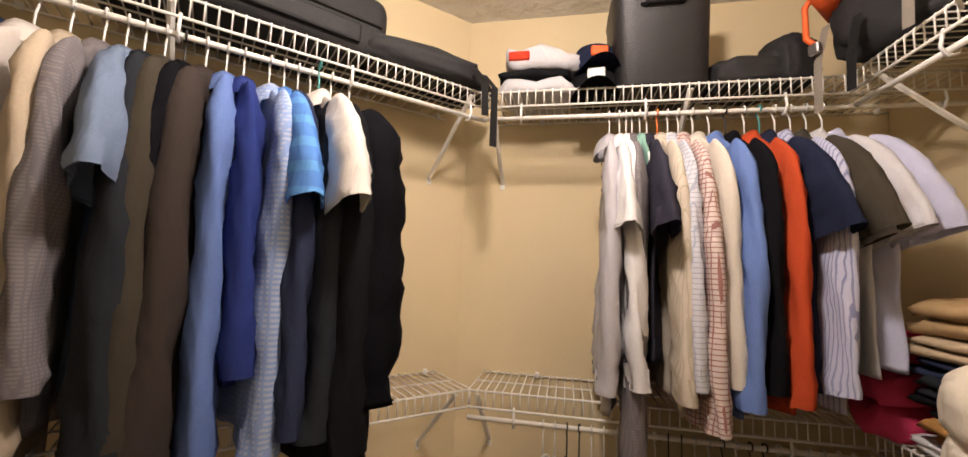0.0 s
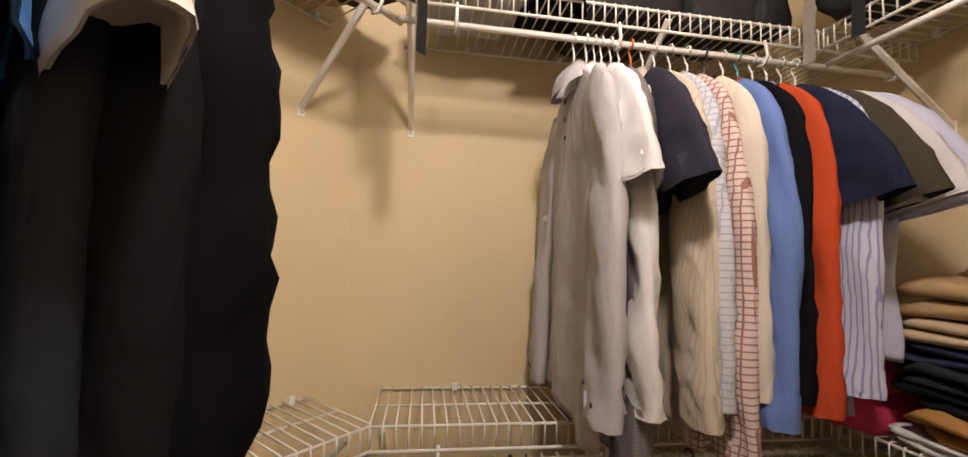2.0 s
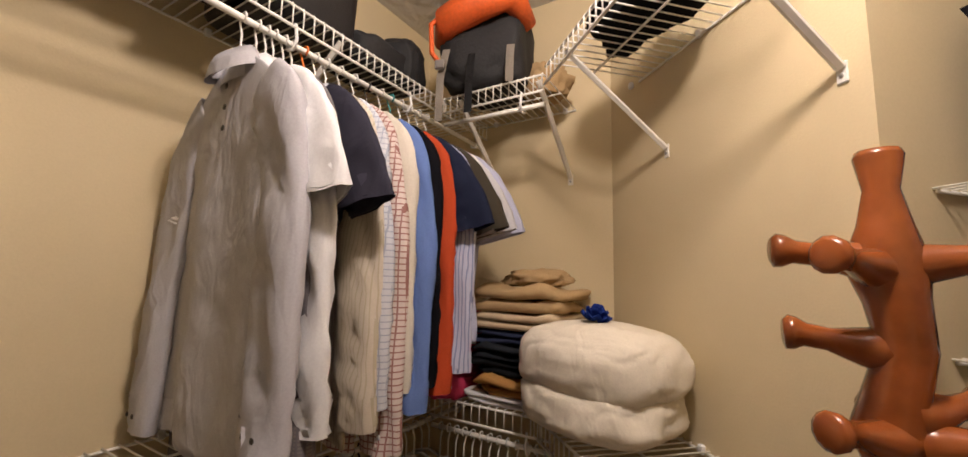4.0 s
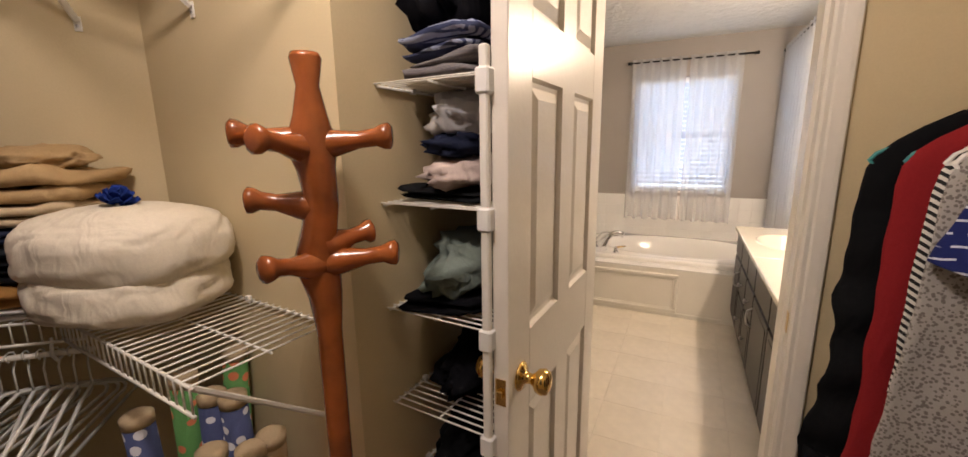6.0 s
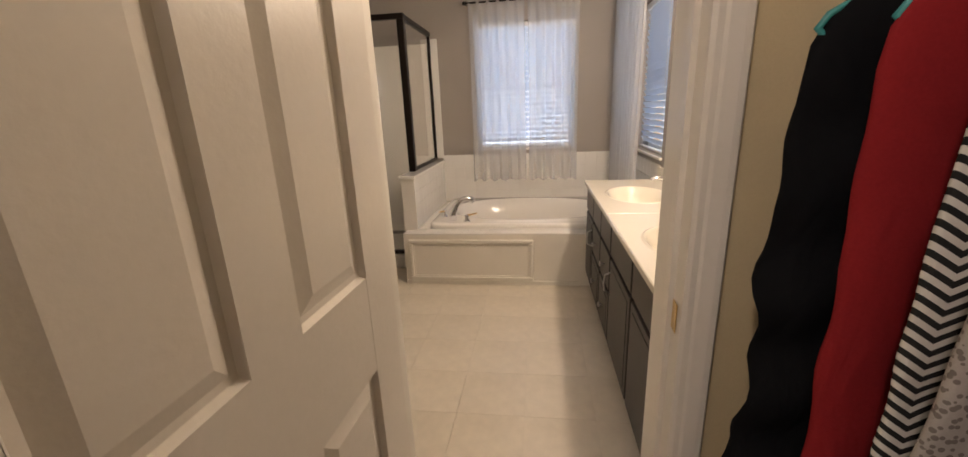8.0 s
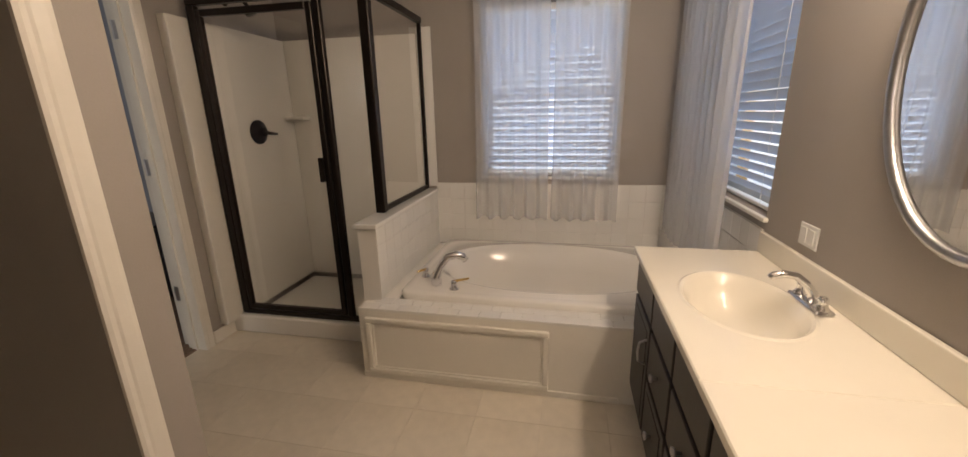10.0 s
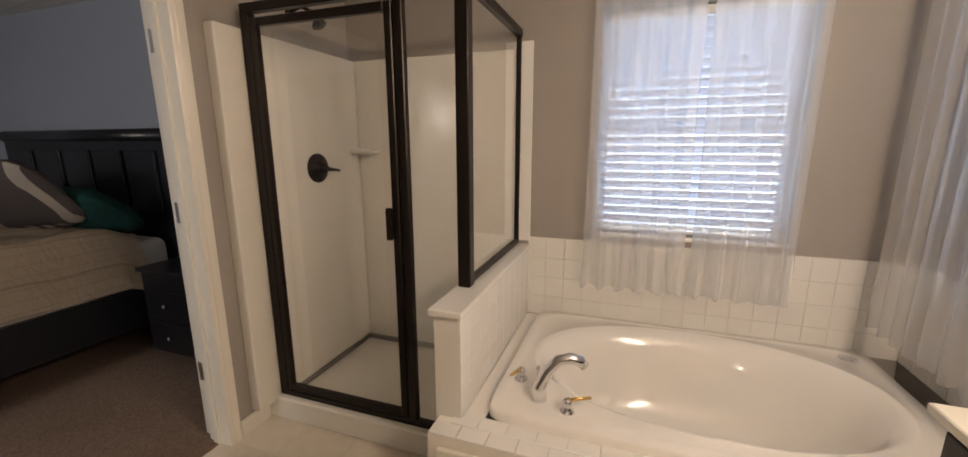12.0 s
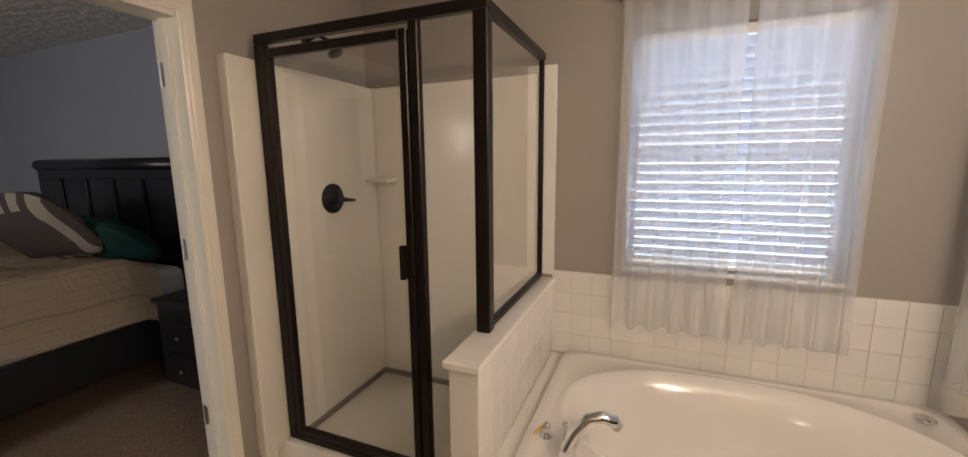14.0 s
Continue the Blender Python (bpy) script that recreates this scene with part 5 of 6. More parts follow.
def spout(parent, m, reach, rise, r):
    pts = [(0, 0, 0), (0, 0, rise * 0.3), (reach * 0.18, 0, rise * 0.68), (reach * 0.42, 0, rise * 0.95), (reach * 0.68, 0, rise), (reach * 0.9, 0, rise * 0.93), (reach, 0, rise * 0.80)]
    part("spout", tube(pts, [r * 1.35, r * 1.2, r, r * 0.95, r * 0.95, r, r * 0.9], 14), M_CHROME, parent, "", m, True)


tf = thing("tub_faucet", pose(0.84, -2.51, DECK + 0.040), "chrome roman tub faucet with two levers", "faucet")
spout(tf, pose(0, 0, 0, 0, 0, 200), 0.17, 0.17, 0.023)
lever_handle(tf, 0.10, -0.11, 0, 75)
lever_handle(tf, -0.115, 0.045, 0, 195)
part("diverter", lathe([(0.010, 0), (0.006, 0.01), (0.006, 0.05), (0.011, 0.055), (0.009, 0.065)], 12), M_CHROME, tf, "", pose(0.03, -0.12, 0), True)

kw = thing("knee_wall", pose(0, 0, 0), "white tiled knee wall between tub and shower", "half wall", kind="structure")
part("core", box(1.105, -3.42, 0, 1.205, -2.345, 0.815), M_TGROUT, kw)
part("cap", box(1.088, -3.42, 0.815, 1.222, -2.325, 0.842, 0.006, 2), M_TILE, kw, "white sill cap")


# ---- shower ----
def shower():
    t = thing("shower_enclosure", pose(0, 0, 0), "framed glass shower enclosure in oil-rubbed bronze", "shower")
    Y, X = -2.60, 1.175
    def bar(nm, x0, y0, z0, x1, y1, z1):
        return part(nm, box(x0, y0, z0, x1, y1, z1, 0.004, 1), M_BRONZE, t)
    bar("wall_jamb", 2.185, Y - 0.02, 0.125, 2.235, Y + 0.02, 1.99)
    bar("top_rail", 1.15, Y - 0.02, 1.99, 2.235, Y + 0.02, 2.03)
    bar("bottom_rail", 1.21, Y - 0.02, 0.125, 2.185, Y + 0.02, 0.155)
    bar("mid_post", 1.425, Y - 0.018, 0.155, 1.465, Y + 0.018, 1.99)
    bar("corner_post", 1.150, Y - 0.025, 0.844, 1.205, Y + 0.025, 1.99)
    bar("side_jamb", 1.16, -3.405, 0.844, 1.19, -3.385, 1.99)
    bar("side_top_rail", 1.155, -3.405, 1.99, 1.195, Y - 0.02, 2.03)
    bar("side_bottom_rail", 1.16, -3.385, 0.844, 1.19, Y - 0.025, 0.872)
    # hinged door leaf
    d = part("door_leaf", box(1.47, Y - 0.012, 0.165, 1.505, Y + 0.022, 1.965, 0.004, 1), M_BRONZE, t, "bronze framed glass door")
    part("leaf_stile", box(2.15, Y - 0.012, 0.165, 2.18, Y + 0.022, 1.965, 0.004, 1), M_BRONZE, d)
    part("leaf_rail", box(1.505, Y - 0.012, 1.93, 2.15, Y + 0.022, 1.965, 0.004, 1), M_BRONZE, d)
    part("leaf_rail", box(1.505, Y - 0.012, 0.165, 2.15, Y + 0.022, 0.195, 0.004, 1), M_BRONZE, d)
    part("pull_handle", box(1.50, Y + 0.02, 1.02, 1.525, Y + 0.045, 1.16, 0.006, 2), M_BRONZE, d, "dark pull handle")
    for nm, b in (("glass_door_pane", (1.505, Y, 0.195, 2.15, Y + 0.005, 1.93)), ("glass_pane", (1.205, Y, 0.155, 1.425, Y + 0.005, 1.99)), ("glass_pane", (1.173, -3.385, 0.872, 1.178, Y - 0.025, 1.99))):
        g = part(nm, box(*b), M_GLASS, t, "clear glass pane")
        g.visible_shadow = False
    return t


shower()
sh = thing("shower_stall", pose(0, 0, 0), "glossy white fibreglass shower stall and pan", "shower stall", kind="structure")
part("back_panel", box(1.205, -3.419, 0.10, 2.24, -3.395, 1.93, 0.004, 1), M_SHOWER, sh)
part("side_panel", box(2.24, -3.419, 0.10, 2.299, -2.45, 1.93, 0.006, 2), M_SHOWER, sh)
part("knee_panel", box(1.2055, -3.395, 0.10, 1.215, -2.63, 0.81), M_SHOWER, sh)
part("pan", box(1.206, -3.395, 0, 2.24, -2.66, 0.07, 0.01, 2), M_SHOWER, sh)
part("curb", box(1.206, -2.66, 0, 2.296, -2.55, 0.125, 0.012, 3), M_TUB, sh, "white shower curb")
part("corner_shelf", box(2.08, -3.395, 1.36, 2.24, -3.29, 1.39, 0.012, 3), M_SHOWER, sh, "moulded soap shelf")
part("tile_strip", box(1.095, -3.4185, 0.86, 1.205, -3.408, 1.97, 0.003, 1), M_TILE, sh, "white bullnose tile strip")
sv = thing("shower_valve", pose(2.238, -3.0, 1.29, 0, -90, 0), "oil-rubbed bronze shower valve with lever", "shower valve")
part("escutcheon", lathe([(0.082, 0), (0.082, 0.006), (0.070, 0.016), (0.03, 0.022), (0.028, 0.05), (0.02, 0.06)], 28), M_BRONZE, sv, "", None, True)
part("lever", tube([(0, 0, 0.045), (-0.01, -0.05, 0.05), (-0.018, -0.115, 0.055)], [0.016, 0.011, 0.008], 10), M_BRONZE, sv, "", None, True)
shd = thing("shower_head", pose(2.299, -2.95, 2.10), "dark bronze shower head on bent arm", "shower head")
part("flange", lathe([(0.03, 0), (0.03, 0.006), (0.012, 0.012)], 18), M_BRONZE, shd, "", pose(0, 0, 0, 0, -90, 0), True)
part("arm", tube([(0, 0, 0), (-0.08, 0, 0.02), (-0.14, 0, -0.01), (-0.17, 0, -0.05)], 0.010, 10), M_BRONZE, shd, "", None, True)
part("head", lathe([(0.012, 0.03), (0.014, 0.0), (0.036, -0.03), (0.038, -0.036), (0.004, -0.037)], 20), M_BRONZE, shd, "", pose(-0.17, 0, -0.05, 0, 30, 0), True)
bb = thing("baseboard", pose(0, 0, 0), "cream painted baseboard", "baseboard", kind="structure")
part("baseboard", box(2.284, -2.55, 0, 2.299, -2.375, 0.085, 0.004, 1), M_TRIM, bb)
part("baseboard", box(1.085, -1.207, 0, 1.099, -1.125, 0.085, 0.004, 1), M_TRIM, bb)


# ---- vanity ----
VX, VZ = -0.215, 0.765
def vanity():
    t = thing("vanity_cabinet", pose(0, 0, 0), "espresso stained wood vanity with satin pulls", "vanity")
    y0, y1 = -2.29, -0.215
    part("body", box(BX0 + 0.003, y0, 0.09, VX, y1, VZ - 0.13), M_VANITY, t)
    part("face_frame", box(VX - 0.02, y0, VZ - 0.13, VX, y1, VZ), M_VANITY, t)
    for y in (y0, y1 - 0.02):
        part("end_rail", box(BX0 + 0.003, y, VZ - 0.13, VX - 0.02, y + 0.02, VZ), M_VANITY, t)
    part("toe_kick", box(BX0 + 0.003, y0 + 0.01, 0, VX - 0.06, y1, 0.09), M_ESP, t)
    part("end_panel", box(BX0 + 0.05, y0 - 0.012, 0.10, VX - 0.02, y0, VZ - 0.02, 0.004, 1), M_VANITY, t)
    def front(ya, yb, za, zb, handle):
        f = part("drawer_front" if handle == "knob" else "door", box(VX, ya, za, VX + 0.018, yb, zb, 0.004, 2), M_VANITY, t)
        part("inset_panel", box(VX + 0.018, ya + 0.035, za + 0.03, VX + 0.021, yb - 0.035, zb - 0.03, 0.001, 1), M_VANITY, f) if zb - za > 0.2 else None
        if handle == "knob":
            part("knob", lathe([(0.006, 0), (0.006, 0.012), (0.015, 0.018), (0.015, 0.024), (0.004, 0.027)], 14), M_NICKEL, f, "satin nickel knob", pose(VX + 0.018, (ya + yb) / 2, (za + zb) / 2, 0, 90, 0), True)
        elif handle:
            yy = ya + 0.03 if handle == "near" else yb - 0.03
            part("pull", tube([(VX + 0.018, yy, zb - 0.17), (VX + 0.045, yy, zb - 0.155), (VX + 0.05, yy, zb - 0.115), (VX + 0.045, yy, zb - 0.075), (VX + 0.018, yy, zb - 0.06)], 0.005, 8), M_NICKEL, f, "satin nickel bow pull", None, True)
    cols = ((-2.27, -1.93, "door_r"), (-1.91, -1.60, "drawers"), (-1.58, -1.27, "drawers"), (-1.25, -0.80, "door_l"), (-0.78, -0.32, "door_r"))
    for ya, yb, kind in cols:
        front(ya, yb, VZ - 0.165, VZ - 0.02, "")
        if kind == "drawers":
            front(ya, yb, VZ - 0.37, VZ - 0.185, "knob")
            front(ya, yb, 0.12, VZ - 0.39, "knob")
        else:
            front(ya, yb, 0.12, VZ - 0.185, "far" if kind == "door_r" else "near")
    return t


vanity()


def countertop():
    t = thing("countertop", pose(0, 0, 0), "cream cultured marble countertop with moulded oval sinks", "countertop")
    x0, x1, y0, y1, z = BX0 + 0.003, -0.180, -2.315, -0.215, VZ
    cx, N = -0.43, 48
    sinks = (-1.78, -0.85)
    splits = [y0, -1.32, y1]
    for k, sy in enumerate(sinks):
        ya, yb = splits[k], splits[k + 1]
        def edge(z_, ins=0.0):
            out = []
            for j in range(N):
                a = 2 * math.pi * j / N
                c, s_ = math.cos(a), math.sin(a)
                tx = ((x1 - ins - cx) / c) if c > 1e-6 else ((x0 + ins - cx) / c if c < -1e-6 else 1e9)
                ty = ((yb - ins - sy) / s_) if s_ > 1e-6 else ((ya + ins - sy) / s_ if s_ < -1e-6 else 1e9)
                q = min(abs(tx), abs(ty))
                out.append((cx + c * q, sy + s_ * q, z_))
            return out
        def oval(a_, b_, z_):
            return [(cx + a_ * math.cos(2 * math.pi * j / N), sy + b_ * math.sin(2 * math.pi * j / N), z_) for j in range(N)]
        # snap four ring points to the corners
        def corners(ring, ins):
            want = [(x1 - ins, yb - ins), (x0 + ins, yb - ins), (x0 + ins, ya + ins), (x1 - ins, ya + ins)]
            for wx, wy in want:
                j = min(range(N), key=lambda i: (ring[i][0] - wx) ** 2 + (ring[i][1] - wy) ** 2)
                ring[j] = (wx, wy, ring[j][2])
            return ring
        rings = [corners(edge(z), 0), corners(edge(z + 0.022), 0), corners(edge(z + 0.026, 0.004), 0.004), oval(0.185, 0.255, z + 0.026), oval(0.175, 0.245, z + 0.030), oval(0.165, 0.235, z + 0.024),
                 oval(0.145, 0.21, z - 0.02), oval(0.12, 0.175, z - 0.07), oval(0.07, 0.10, z - 0.105), oval(0.02, 0.02, z - 0.11)]
        s1 = part("counter_slab", loft(rings, None, "end"), M_COUNTER, t, "", None, False)
        for f in s1.data.polygons:
            f.use_smooth = f.center.z < z + 0.024 and abs(f.normal.z) > 0.05
        part("drain", lathe([(0.022, 0), (0.022, 0.004), (0.008, 0.005)], 16), M_CHROME, s1, "chrome sink drain", pose(cx, sy, z - 0.109), True)
    part("backsplash", box(BX0 + 0.001, y0, z + 0.026, BX0 + 0.02, y1, z + 0.115, 0.004, 2), M_COUNTER, t)
    return t


countertop()
for sy in (-1.78, -0.85):
    sf = thing("sink_faucet", pose(-0.625, sy, VZ + 0.026), "chrome sink faucet with two levers", "faucet", "sink faucets")
    part("base_plate", box(-0.028, -0.085, 0, 0.028, 0.085, 0.014, 0.008, 3), M_CHROME, sf, "", None, True)
    spout(sf, pose(0, 0, 0.012), 0.125, 0.085, 0.013)
    lever_handle(sf, 0, -0.06, 0.012, -60, 0.8)
    lever_handle(sf, 0, 0.06, 0.012, 60, 0.8)
# oval mirror
mr = thing("wall_mirror", pose(BX0 + 0.002, -1.42, 1.50, 0, 90, 0), "oval wall mirror in brushed silver frame", "mirror")
E_ = [(0.42 * math.cos(2 * math.pi * j / 48), 0.31 * math.sin(2 * math.pi * j / 48)) for j in range(48)]
part("mirror_frame", tube([(x * 1.02, y * 1.02, 0.014) for x, y in E_], 0.015, 10, None, True), M_NICKEL, mr, "brushed silver oval rim", None, True)
part("mirror_glass", prism(E_, 0.002, 0.012), M_MIRROR, mr)
vl = thing("vanity_light", pose(BX0 + 0.001, -1.3, 2.16), "three-globe vanity light on wall", "wall light")
part("back_plate", box(0, -0.42, -0.05, 0.025, 0.42, 0.05, 0.006, 2), M_NICKEL, vl)
for y in (-0.3, 0, 0.3):
    part("lamp_arm", tube([(0.02, y, 0), (0.10, y, 0.02), (0.17, y, 0.0)], 0.008, 8), M_NICKEL, vl)
ol = thing("power_outlet", pose(BX0 + 0.001, -1.99, 0.955), "cream double power outlet on wall", "outlet")
part("cover_plate", box(0, -0.056, -0.04, 0.006, 0.056, 0.04, 0.003, 2), M_PLAST, ol)
for y in (-0.024, 0.024):
    part("switch_rocker", box(0.006, y - 0.016, -0.026, 0.009, y + 0.016, 0.026, 0.001, 1), M_PLAST, ol)


# ---- windows, blinds and curtains ----
def window(name, m, w, h):
    """Local x along the wall, y into the room, sill at z 0; opening from 0 to w."""
    t = thing(name, m, "white vinyl sash window behind blinds", "window", kind="structure")
    for b in ((0, -0.15, 0, 0.04, -0.11, h), (w - 0.04, -0.15, 0, w, -0.11, h), (0.04, -0.15, 0, w - 0.04, -0.11, 0.04), (0.04, -0.15, h - 0.04, w - 0.04, -0.11, h), (0.04, -0.145, h / 2 - 0.02, w - 0.04, -0.115, h / 2 + 0.02)):
        part("window_frame", box(*b), M_PLAST, t)
    for z0, z1 in ((0.04, h / 2 - 0.02), (h / 2 + 0.02, h - 0.04)):
        g = part("pane", box(0.04, -0.132, z0, w - 0.04, -0.128, z1), M_GLASS, t)
        g.visible_shadow = False
    part("window_sill", box(-0.02, -0.11, -0.02, w + 0.02, 0.02, -0.001, 0.004, 2), M_TRIM, t)
    b = thing("window_blind", m, "white faux wood blind with slats nearly closed", "blind", "window blinds")
    part("head_rail", box(0.012, -0.085, h - 0.05, w - 0.012, -0.03, h - 0.004, 0.004, 1), M_PLAST, b)
    sl = to_mesh("slat", box(0.014, -0.024, -0.0014, w - 0.014, 0.024, 0.0014), M_BLIND)
    n = int((h - 0.09) / 0.047)
    for i in range(n):
        part("slat", sl, None, b, "", pose(0, -0.055, h - 0.075 - i * 0.047, 61, 0, 0))
    part("bottom_rail", box(0.014, -0.075, 0.006, w - 0.014, -0.035, 0.024, 0.004, 1), M_PLAST, b)
    for x in (0.15, w - 0.15):
        part("ladder_cord", tube([(x, -0.028, 0.02), (x, -0.028, h - 0.05)], 0.0015, 5), M_PLAST, b)
    return t


window("window_1", pose(0.73, BY0, 0.94, 0, 0, 0) @ pose(-0.92, 0, 0), 0.92, 1.14)
window("window_2", pose(BX0, -3.15, 0.94, 0, 0, -90) @ pose(-0.83, 0, 0), 0.83, 1.14)


def curtain_panel(parent, x0, x1, top, hem, seed, waves, amp=0.022):
    rnd = random.Random(seed)
    bm = bmesh.new()
    nx, nz = 90, 26
    p1, p2 = rnd.uniform(0, 6), rnd.uniform(0, 6)
    grid = []
    for i in range(nz + 1):
        f = i / nz
        row = []
        for j in range(nx + 1):
            g = j / nx
            x = x0 + (x1 - x0) * g + 0.015 * math.sin(f * 3 + p1) * f * (g - 0.3)
            a = amp * (0.55 + 0.45 * f)
            y = a * math.sin(g * waves * 6.283 + p1 + 0.7 * math.sin(f * 2 + p2)) + a * 0.3 * math.sin(g * waves * 2.1 * 6.283 + p2 + f) * (0.4 + 0.6 * f)
            z = top + (hem - top) * f + (0.010 * math.sin(g * waves * 6.283 * 0.9 + p2) if i == nz else 0)
            row.append(bm.verts.new((x, y, z)))
        grid.append(row)
    for a, b in zip(grid, grid[1:]):
        for j in range(nx):
            bm.faces.new((a[j], a[j + 1], b[j + 1], b[j]))
    c = part("curtain_panel", bm, M_SHEER, parent, "", None, True)
    return c


def curtain(m, spans, rod0, rod1, top, hem, label, seed):
    t = thing("sheer_curtain", m, label, "curtain", "sheer curtains")
    part("curtain_rod", tube([(rod0, 0, top - 0.03), (rod1, 0, top - 0.03)], 0.008, 10), M_DARKMETAL, t, "dark metal curtain rod", None, True)
    for x in (rod0, rod1):
        part("finial", lathe([(0.008, 0), (0.016, 0.012), (0.014, 0.024), (0.003, 0.03)], 12), M_DARKMETAL, t, "", pose(x, 0, top - 0.03, 0, 90 if x == rod1 else -90, 0), True)
        part("rod_bracket", box(x - 0.008 if x == rod1 else x + 0.0, -0.055, top - 0.045, x if x == rod1 else x + 0.008, 0.0, top - 0.015), M_DARKMETAL, t)
    for k, (a, b, wv) in enumerate(spans):
        curtain_panel(t, a, b, top, hem, seed + k, wv)
    return t


curtain(pose(0, BY0 + 0.055, 0), ((-0.215, 0.24, 5), (0.27, 0.775, 5.5)), -0.30, 0.80, 2.27, 0.635, "white sheer voile curtains gathered over window", 5)
curtain(pose(BX0 + 0.17, 0, 0, 0, 0, -90), ((2.33, 2.86, 5), (2.88, 3.35, 5)), 2.20, 3.38, 2.27, 0.60, "white sheer voile curtains beside tub", 9)


# ---- bedroom ----
def bed():
    t = thing("bed", pose(0, 0, 0), "dark wood sleigh bed with rumpled tan duvet", "bed")
    x0, x1, yh = 3.62, 5.55, -3.10
    hb = part("headboard", box(x0, yh - 0.03, 0.2, x1, yh + 0.01, 1.46, 0.006, 2), M_ESP, t)
    part("head_roll", tube([(x0 - 0.02, yh - 0.02, 1.485), (x1 + 0.02, yh - 0.02, 1.485)], 0.05, 14), M_ESP, hb, "", None, True)
    w = (x1 - x0 - 0.1) / 5
    for k in range(5):
        a = x0 + 0.05 + k * w
        part("head_panel", box(a + 0.03, yh + 0.01, 0.95, a + w - 0.03, yh + 0.03, 1.38, 0.010, 2), M_ESP, hb)
    for x in (x0 - 0.02, x1 - 0.03):
        part("side_rail", box(x, -3.08, 0.22, x + 0.05, -1.05, 0.48, 0.006, 2), M_ESP, t)
    part("footboard", box(x0 - 0.02, -1.05, 0.05, x1 + 0.02, -0.99, 0.75, 0.02, 3), M_ESP, t)
    part("mattress", box(x0 + 0.03, -3.05, 0.40, x1 - 0.03, -1.06, 0.78, 0.06, 3), C["linen_white"], t, "", None, True)
    bm = bmesh.new()
    nx, ny = 60, 50
    grid = []
    for i in range(ny + 1):
        row = []
        for j in range(nx + 1):
            x = x0 - 0.14 + (x1 - x0 + 0.28) * j / nx
            y = -2.86 + 1.82 * i / ny
            e = min(x - (x0 - 0.14), (x1 + 0.14) - x)
            drop = max(0, 1 - e / 0.20)
            z = 0.90 - 0.38 * drop ** 1.6 + 0.03 * noise.noise(Vector((x * 3, y * 3, 0))) + 0.02 * noise.noise(Vector((x * 9, y * 5, 3)))
            z -= 0.05 * max(0, 1 - i / 4)
            row.append(bm.verts.new((x + (0.09 if x < x0 + 0.05 else 0) * drop, y, z)))
        grid.append(row)
    for a, b in zip(grid, grid[1:]):
        for j in range(nx):
            bm.faces.new((a[j], a[j + 1], b[j + 1], b[j]))
    bmesh.ops.solidify(bm, geom=bm.faces[:], thickness=0.03)
    tagged(part("duvet", bm, C["duvet"], None, "", None, True), "rumpled tan duvet with faint checks on bed", "bedding")
    return t


bed()


def pillow(m, w, d, h, material, label):
    bm = bmesh.new()
    bmesh.ops.create_icosphere(bm, subdivisions=4, radius=1)
    for v in bm.verts:
        c = v.co
        q = Vector((math.copysign(abs(c.x) ** 0.6, c.x), math.copysign(abs(c.y) ** 0.6, c.y), c.z))
        edge = max(abs(q.x), abs(q.y))
        v.co = Vector((q.x * w / 2, q.y * d / 2, q.z * h / 2 * (1.15 - 0.8 * edge ** 3) + 0.012 * noise.noise(c * 3) + 0.004 * noise.noise(c * 9)))
    return tagged(part("pillow", bm, material, None, "", m, True), label, "pillow", "pillows on the bed")


pillow(pose(3.92, -2.74, 1.00, 38, 0, 4), 0.66, 0.48, 0.20, C["forest"], "dark green pillow leaning on headboard")
pillow(pose(4.75, -2.84, 1.02, 42, 0, -4), 0.66, 0.48, 0.20, C["forest"], "dark green pillow leaning on headboard")
pillow(pose(3.98, -2.45, 1.12, 52, 6, 12), 0.66, 0.54, 0.18, C["quilt_patch"], "patchwork quilted pillow sham in grey and taupe")
ns = thing("nightstand", pose(3.28, -2.95, 0), "black stained nightstand beside bed", "nightstand")
part("body", box(-0.22, -0.2, 0.08, 0.22, 0.2, 0.62, 0.006, 2), M_ESP, ns)
part("top", box(-0.24, -0.22, 0.62, 0.24, 0.22, 0.65, 0.008, 2), M_ESP, ns)
for z in (0.20, 0.42):
    dr = part("drawer", box(-0.19, 0.2, z - 0.09, 0.19, 0.215, z + 0.09, 0.004, 1), M_ESP, ns)
    part("knob", lathe([(0.006, 0), (0.006, 0.012), (0.014, 0.018), (0.004, 0.026)], 12), M_NICKEL, dr, "", pose(0, 0.215, z, -90, 0, 0), True)

# ---- pieces: floor squares and wall tiles ----
def square(name, w, d, h, material, bev=0.0012):
    bm = bmesh.new()
    loft([[(-w / 2, -d / 2, 0), (w / 2, -d / 2, 0), (w / 2, d / 2, 0), (-w / 2, d / 2, 0)], [(-w / 2, -d / 2, h - bev), (w / 2, -d / 2, h - bev), (w / 2, d / 2, h - bev), (-w / 2, d / 2, h - bev)],
          [(-w / 2 + bev, -d / 2 + bev, h), (w / 2 - bev, -d / 2 + bev, h), (w / 2 - bev, d / 2 - bev, h), (-w / 2 + bev, d / 2 - bev, h)]], bm)
    return to_mesh(name, bm, material)


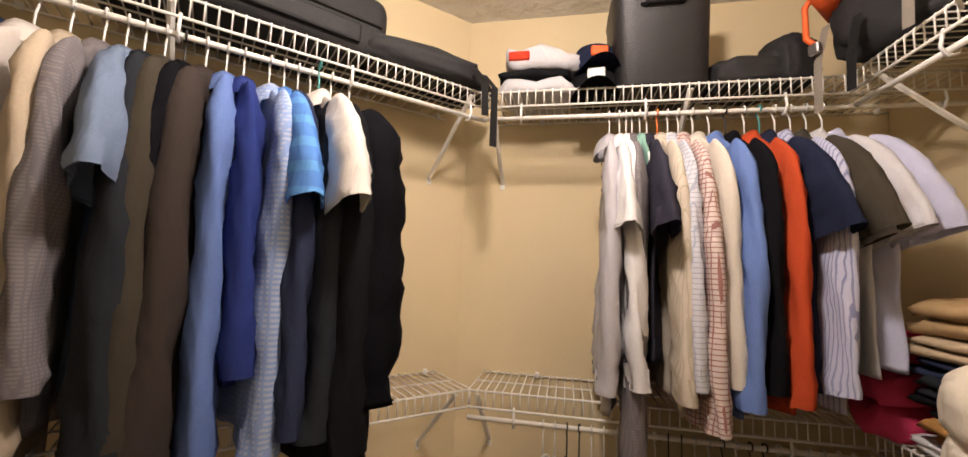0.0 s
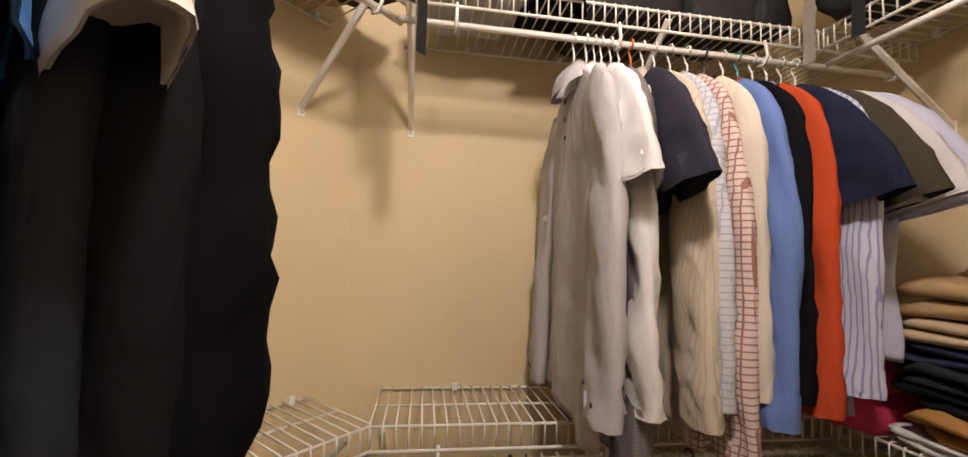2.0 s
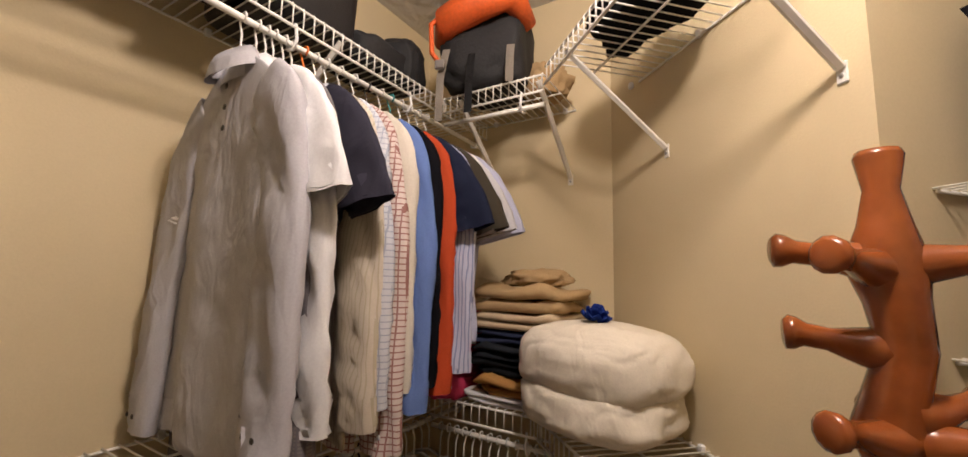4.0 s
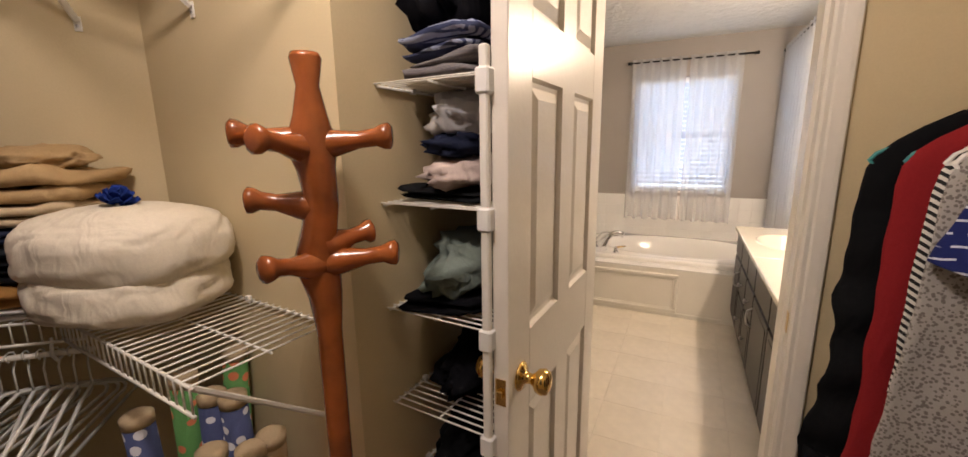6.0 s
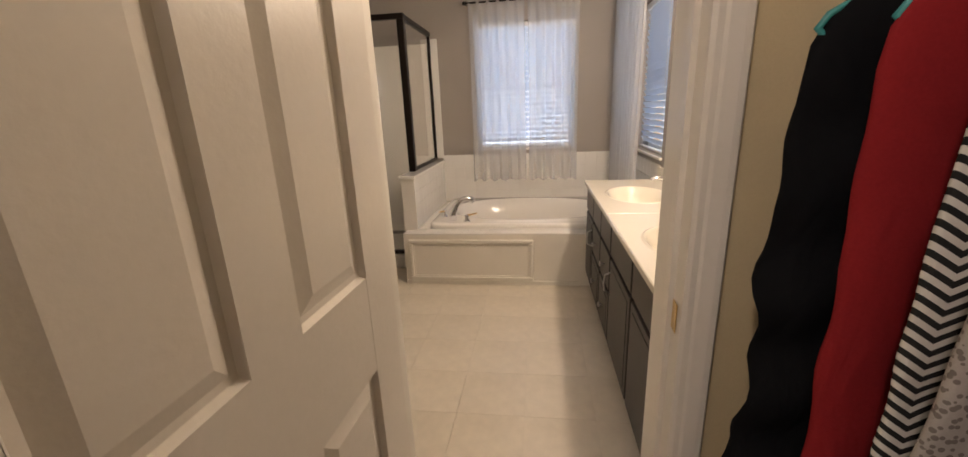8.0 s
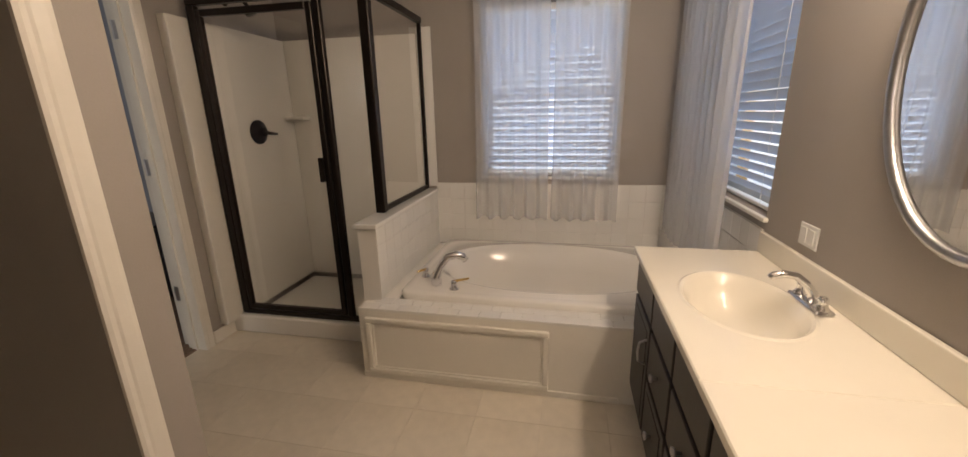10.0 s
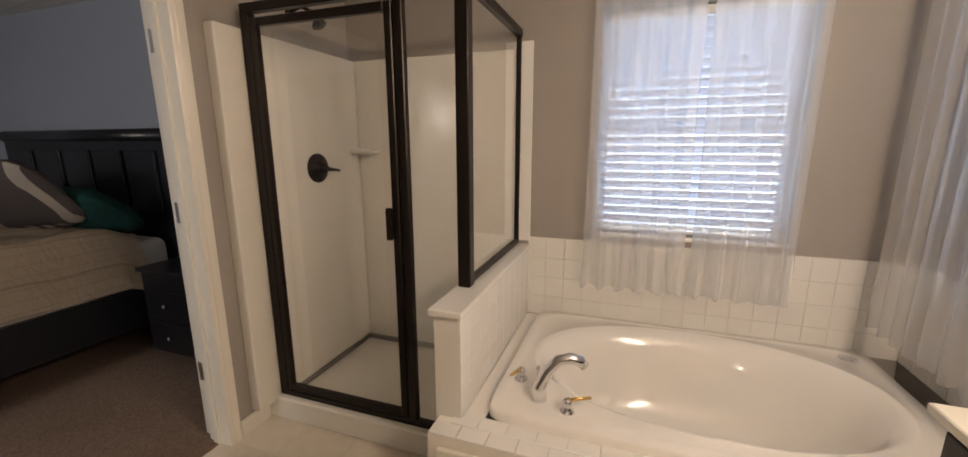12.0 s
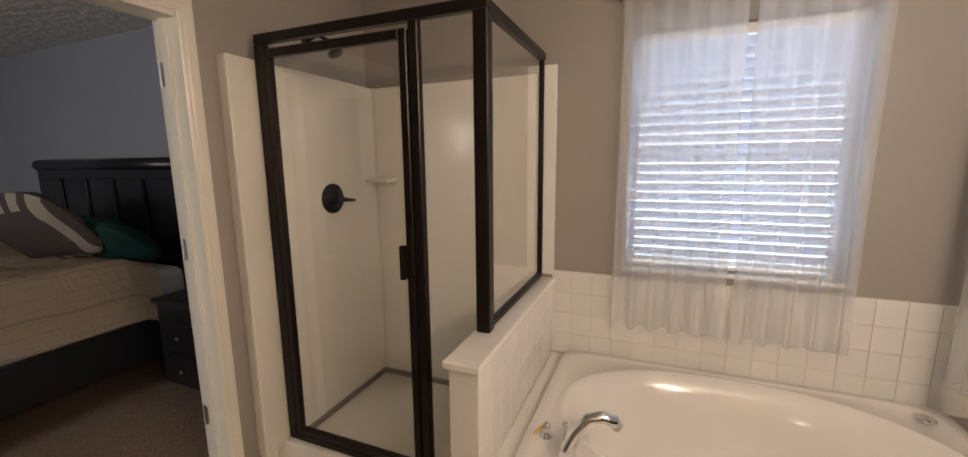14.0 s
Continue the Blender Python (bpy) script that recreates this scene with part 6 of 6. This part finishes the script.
floor_ob = bpy.data.objects["floor_bathroom"]
S = 0.305
fm = square("floor_square", S - 0.0012, S - 0.0012, 0.004, M_VINYL, 0.0004)
for i in range(10):
    for j in range(11):
        x, y = BX0 + S / 2 + i * S, BY1 - S / 2 - j * S
        if x < BX1 and y > BY0 and not (y < -2.45 and x < 1.0):
            part("floor_square", fm, None, floor_ob, "", pose(x, y, -0.004))
# deck tiles
T_ = 0.108
dm = square("tile", T_ - 0.003, 0.068, 0.006, M_TILE)
n = int((TX1 - BX0) / T_)
for i in range(n + 1):
    x = TX1 - T_ / 2 - i * T_
    if x - T_ / 2 > BX0:
        for k, y in enumerate((TYF - 0.035, TYF - 0.105)):
            part("tile", dm, None, platform, "", pose(x - (0.0 if k == 0 else T_ / 2), y, DECK - 0.004))
# splash tiles on the three walls round the tub and on the knee wall
ts = thing("tub_splash", pose(0, 0, 0), "white glazed wall tiles round the tub", "wall tiles", kind="structure")
part("grout_bed", box(BX0 + 0.004, BY0, DECK, 1.105, BY0 + 0.004, 0.885), M_TGROUT, ts)
part("grout_bed", box(BX0, BY0 + 0.004, DECK, BX0 + 0.004, -2.32, 0.885), M_TGROUT, ts)
wm = square("tile", T_ - 0.0022, T_ - 0.0022, 0.006, M_TILE)
H_ = 0.1185
wt = square("tile", T_ - 0.002, H_ - 0.002, 0.006, M_TILE)
for r in range(4):
    z = DECK + H_ / 2 + r * H_
    for i in range(17):
        x = 1.105 - T_ / 2 - i * T_
        if x > BX0 + 0.04:
            part("tile", wt, None, ts, "", pose(x, BY0 + 0.003, z, -90, 0, 0) @ pose(0, 0, 0, 0, 0, 0))
    for i in range(10):
        y = BY0 + 0.012 + T_ / 2 + i * T_
        if y < -2.36:
            part("tile", wt, None, ts, "", pose(BX0 + 0.003, y, z, 90, 0, 90))
            if z + H_ / 2 < 0.90 and r < 4:
                pass
kt = square("tile", T_ - 0.002, 0.099, 0.006, M_TILE)
for r in range(4):
    z = DECK + 0.005 + 0.05 + r * 0.1
    for i in range(10):
        y = -2.345 - T_ / 2 - i * T_
        if y > BY0 + 0.04:
            part("tile", kt, None, kw, "", pose(1.106, y, z, 90, 0, -90))
ke = square("tile", 0.0985, 0.099, 0.006, M_TILE)
for r in range(8):
    part("tile", ke, None, kw, "", pose(1.155, -2.346, 0.0575 + r * 0.1, -90, 0, 180))
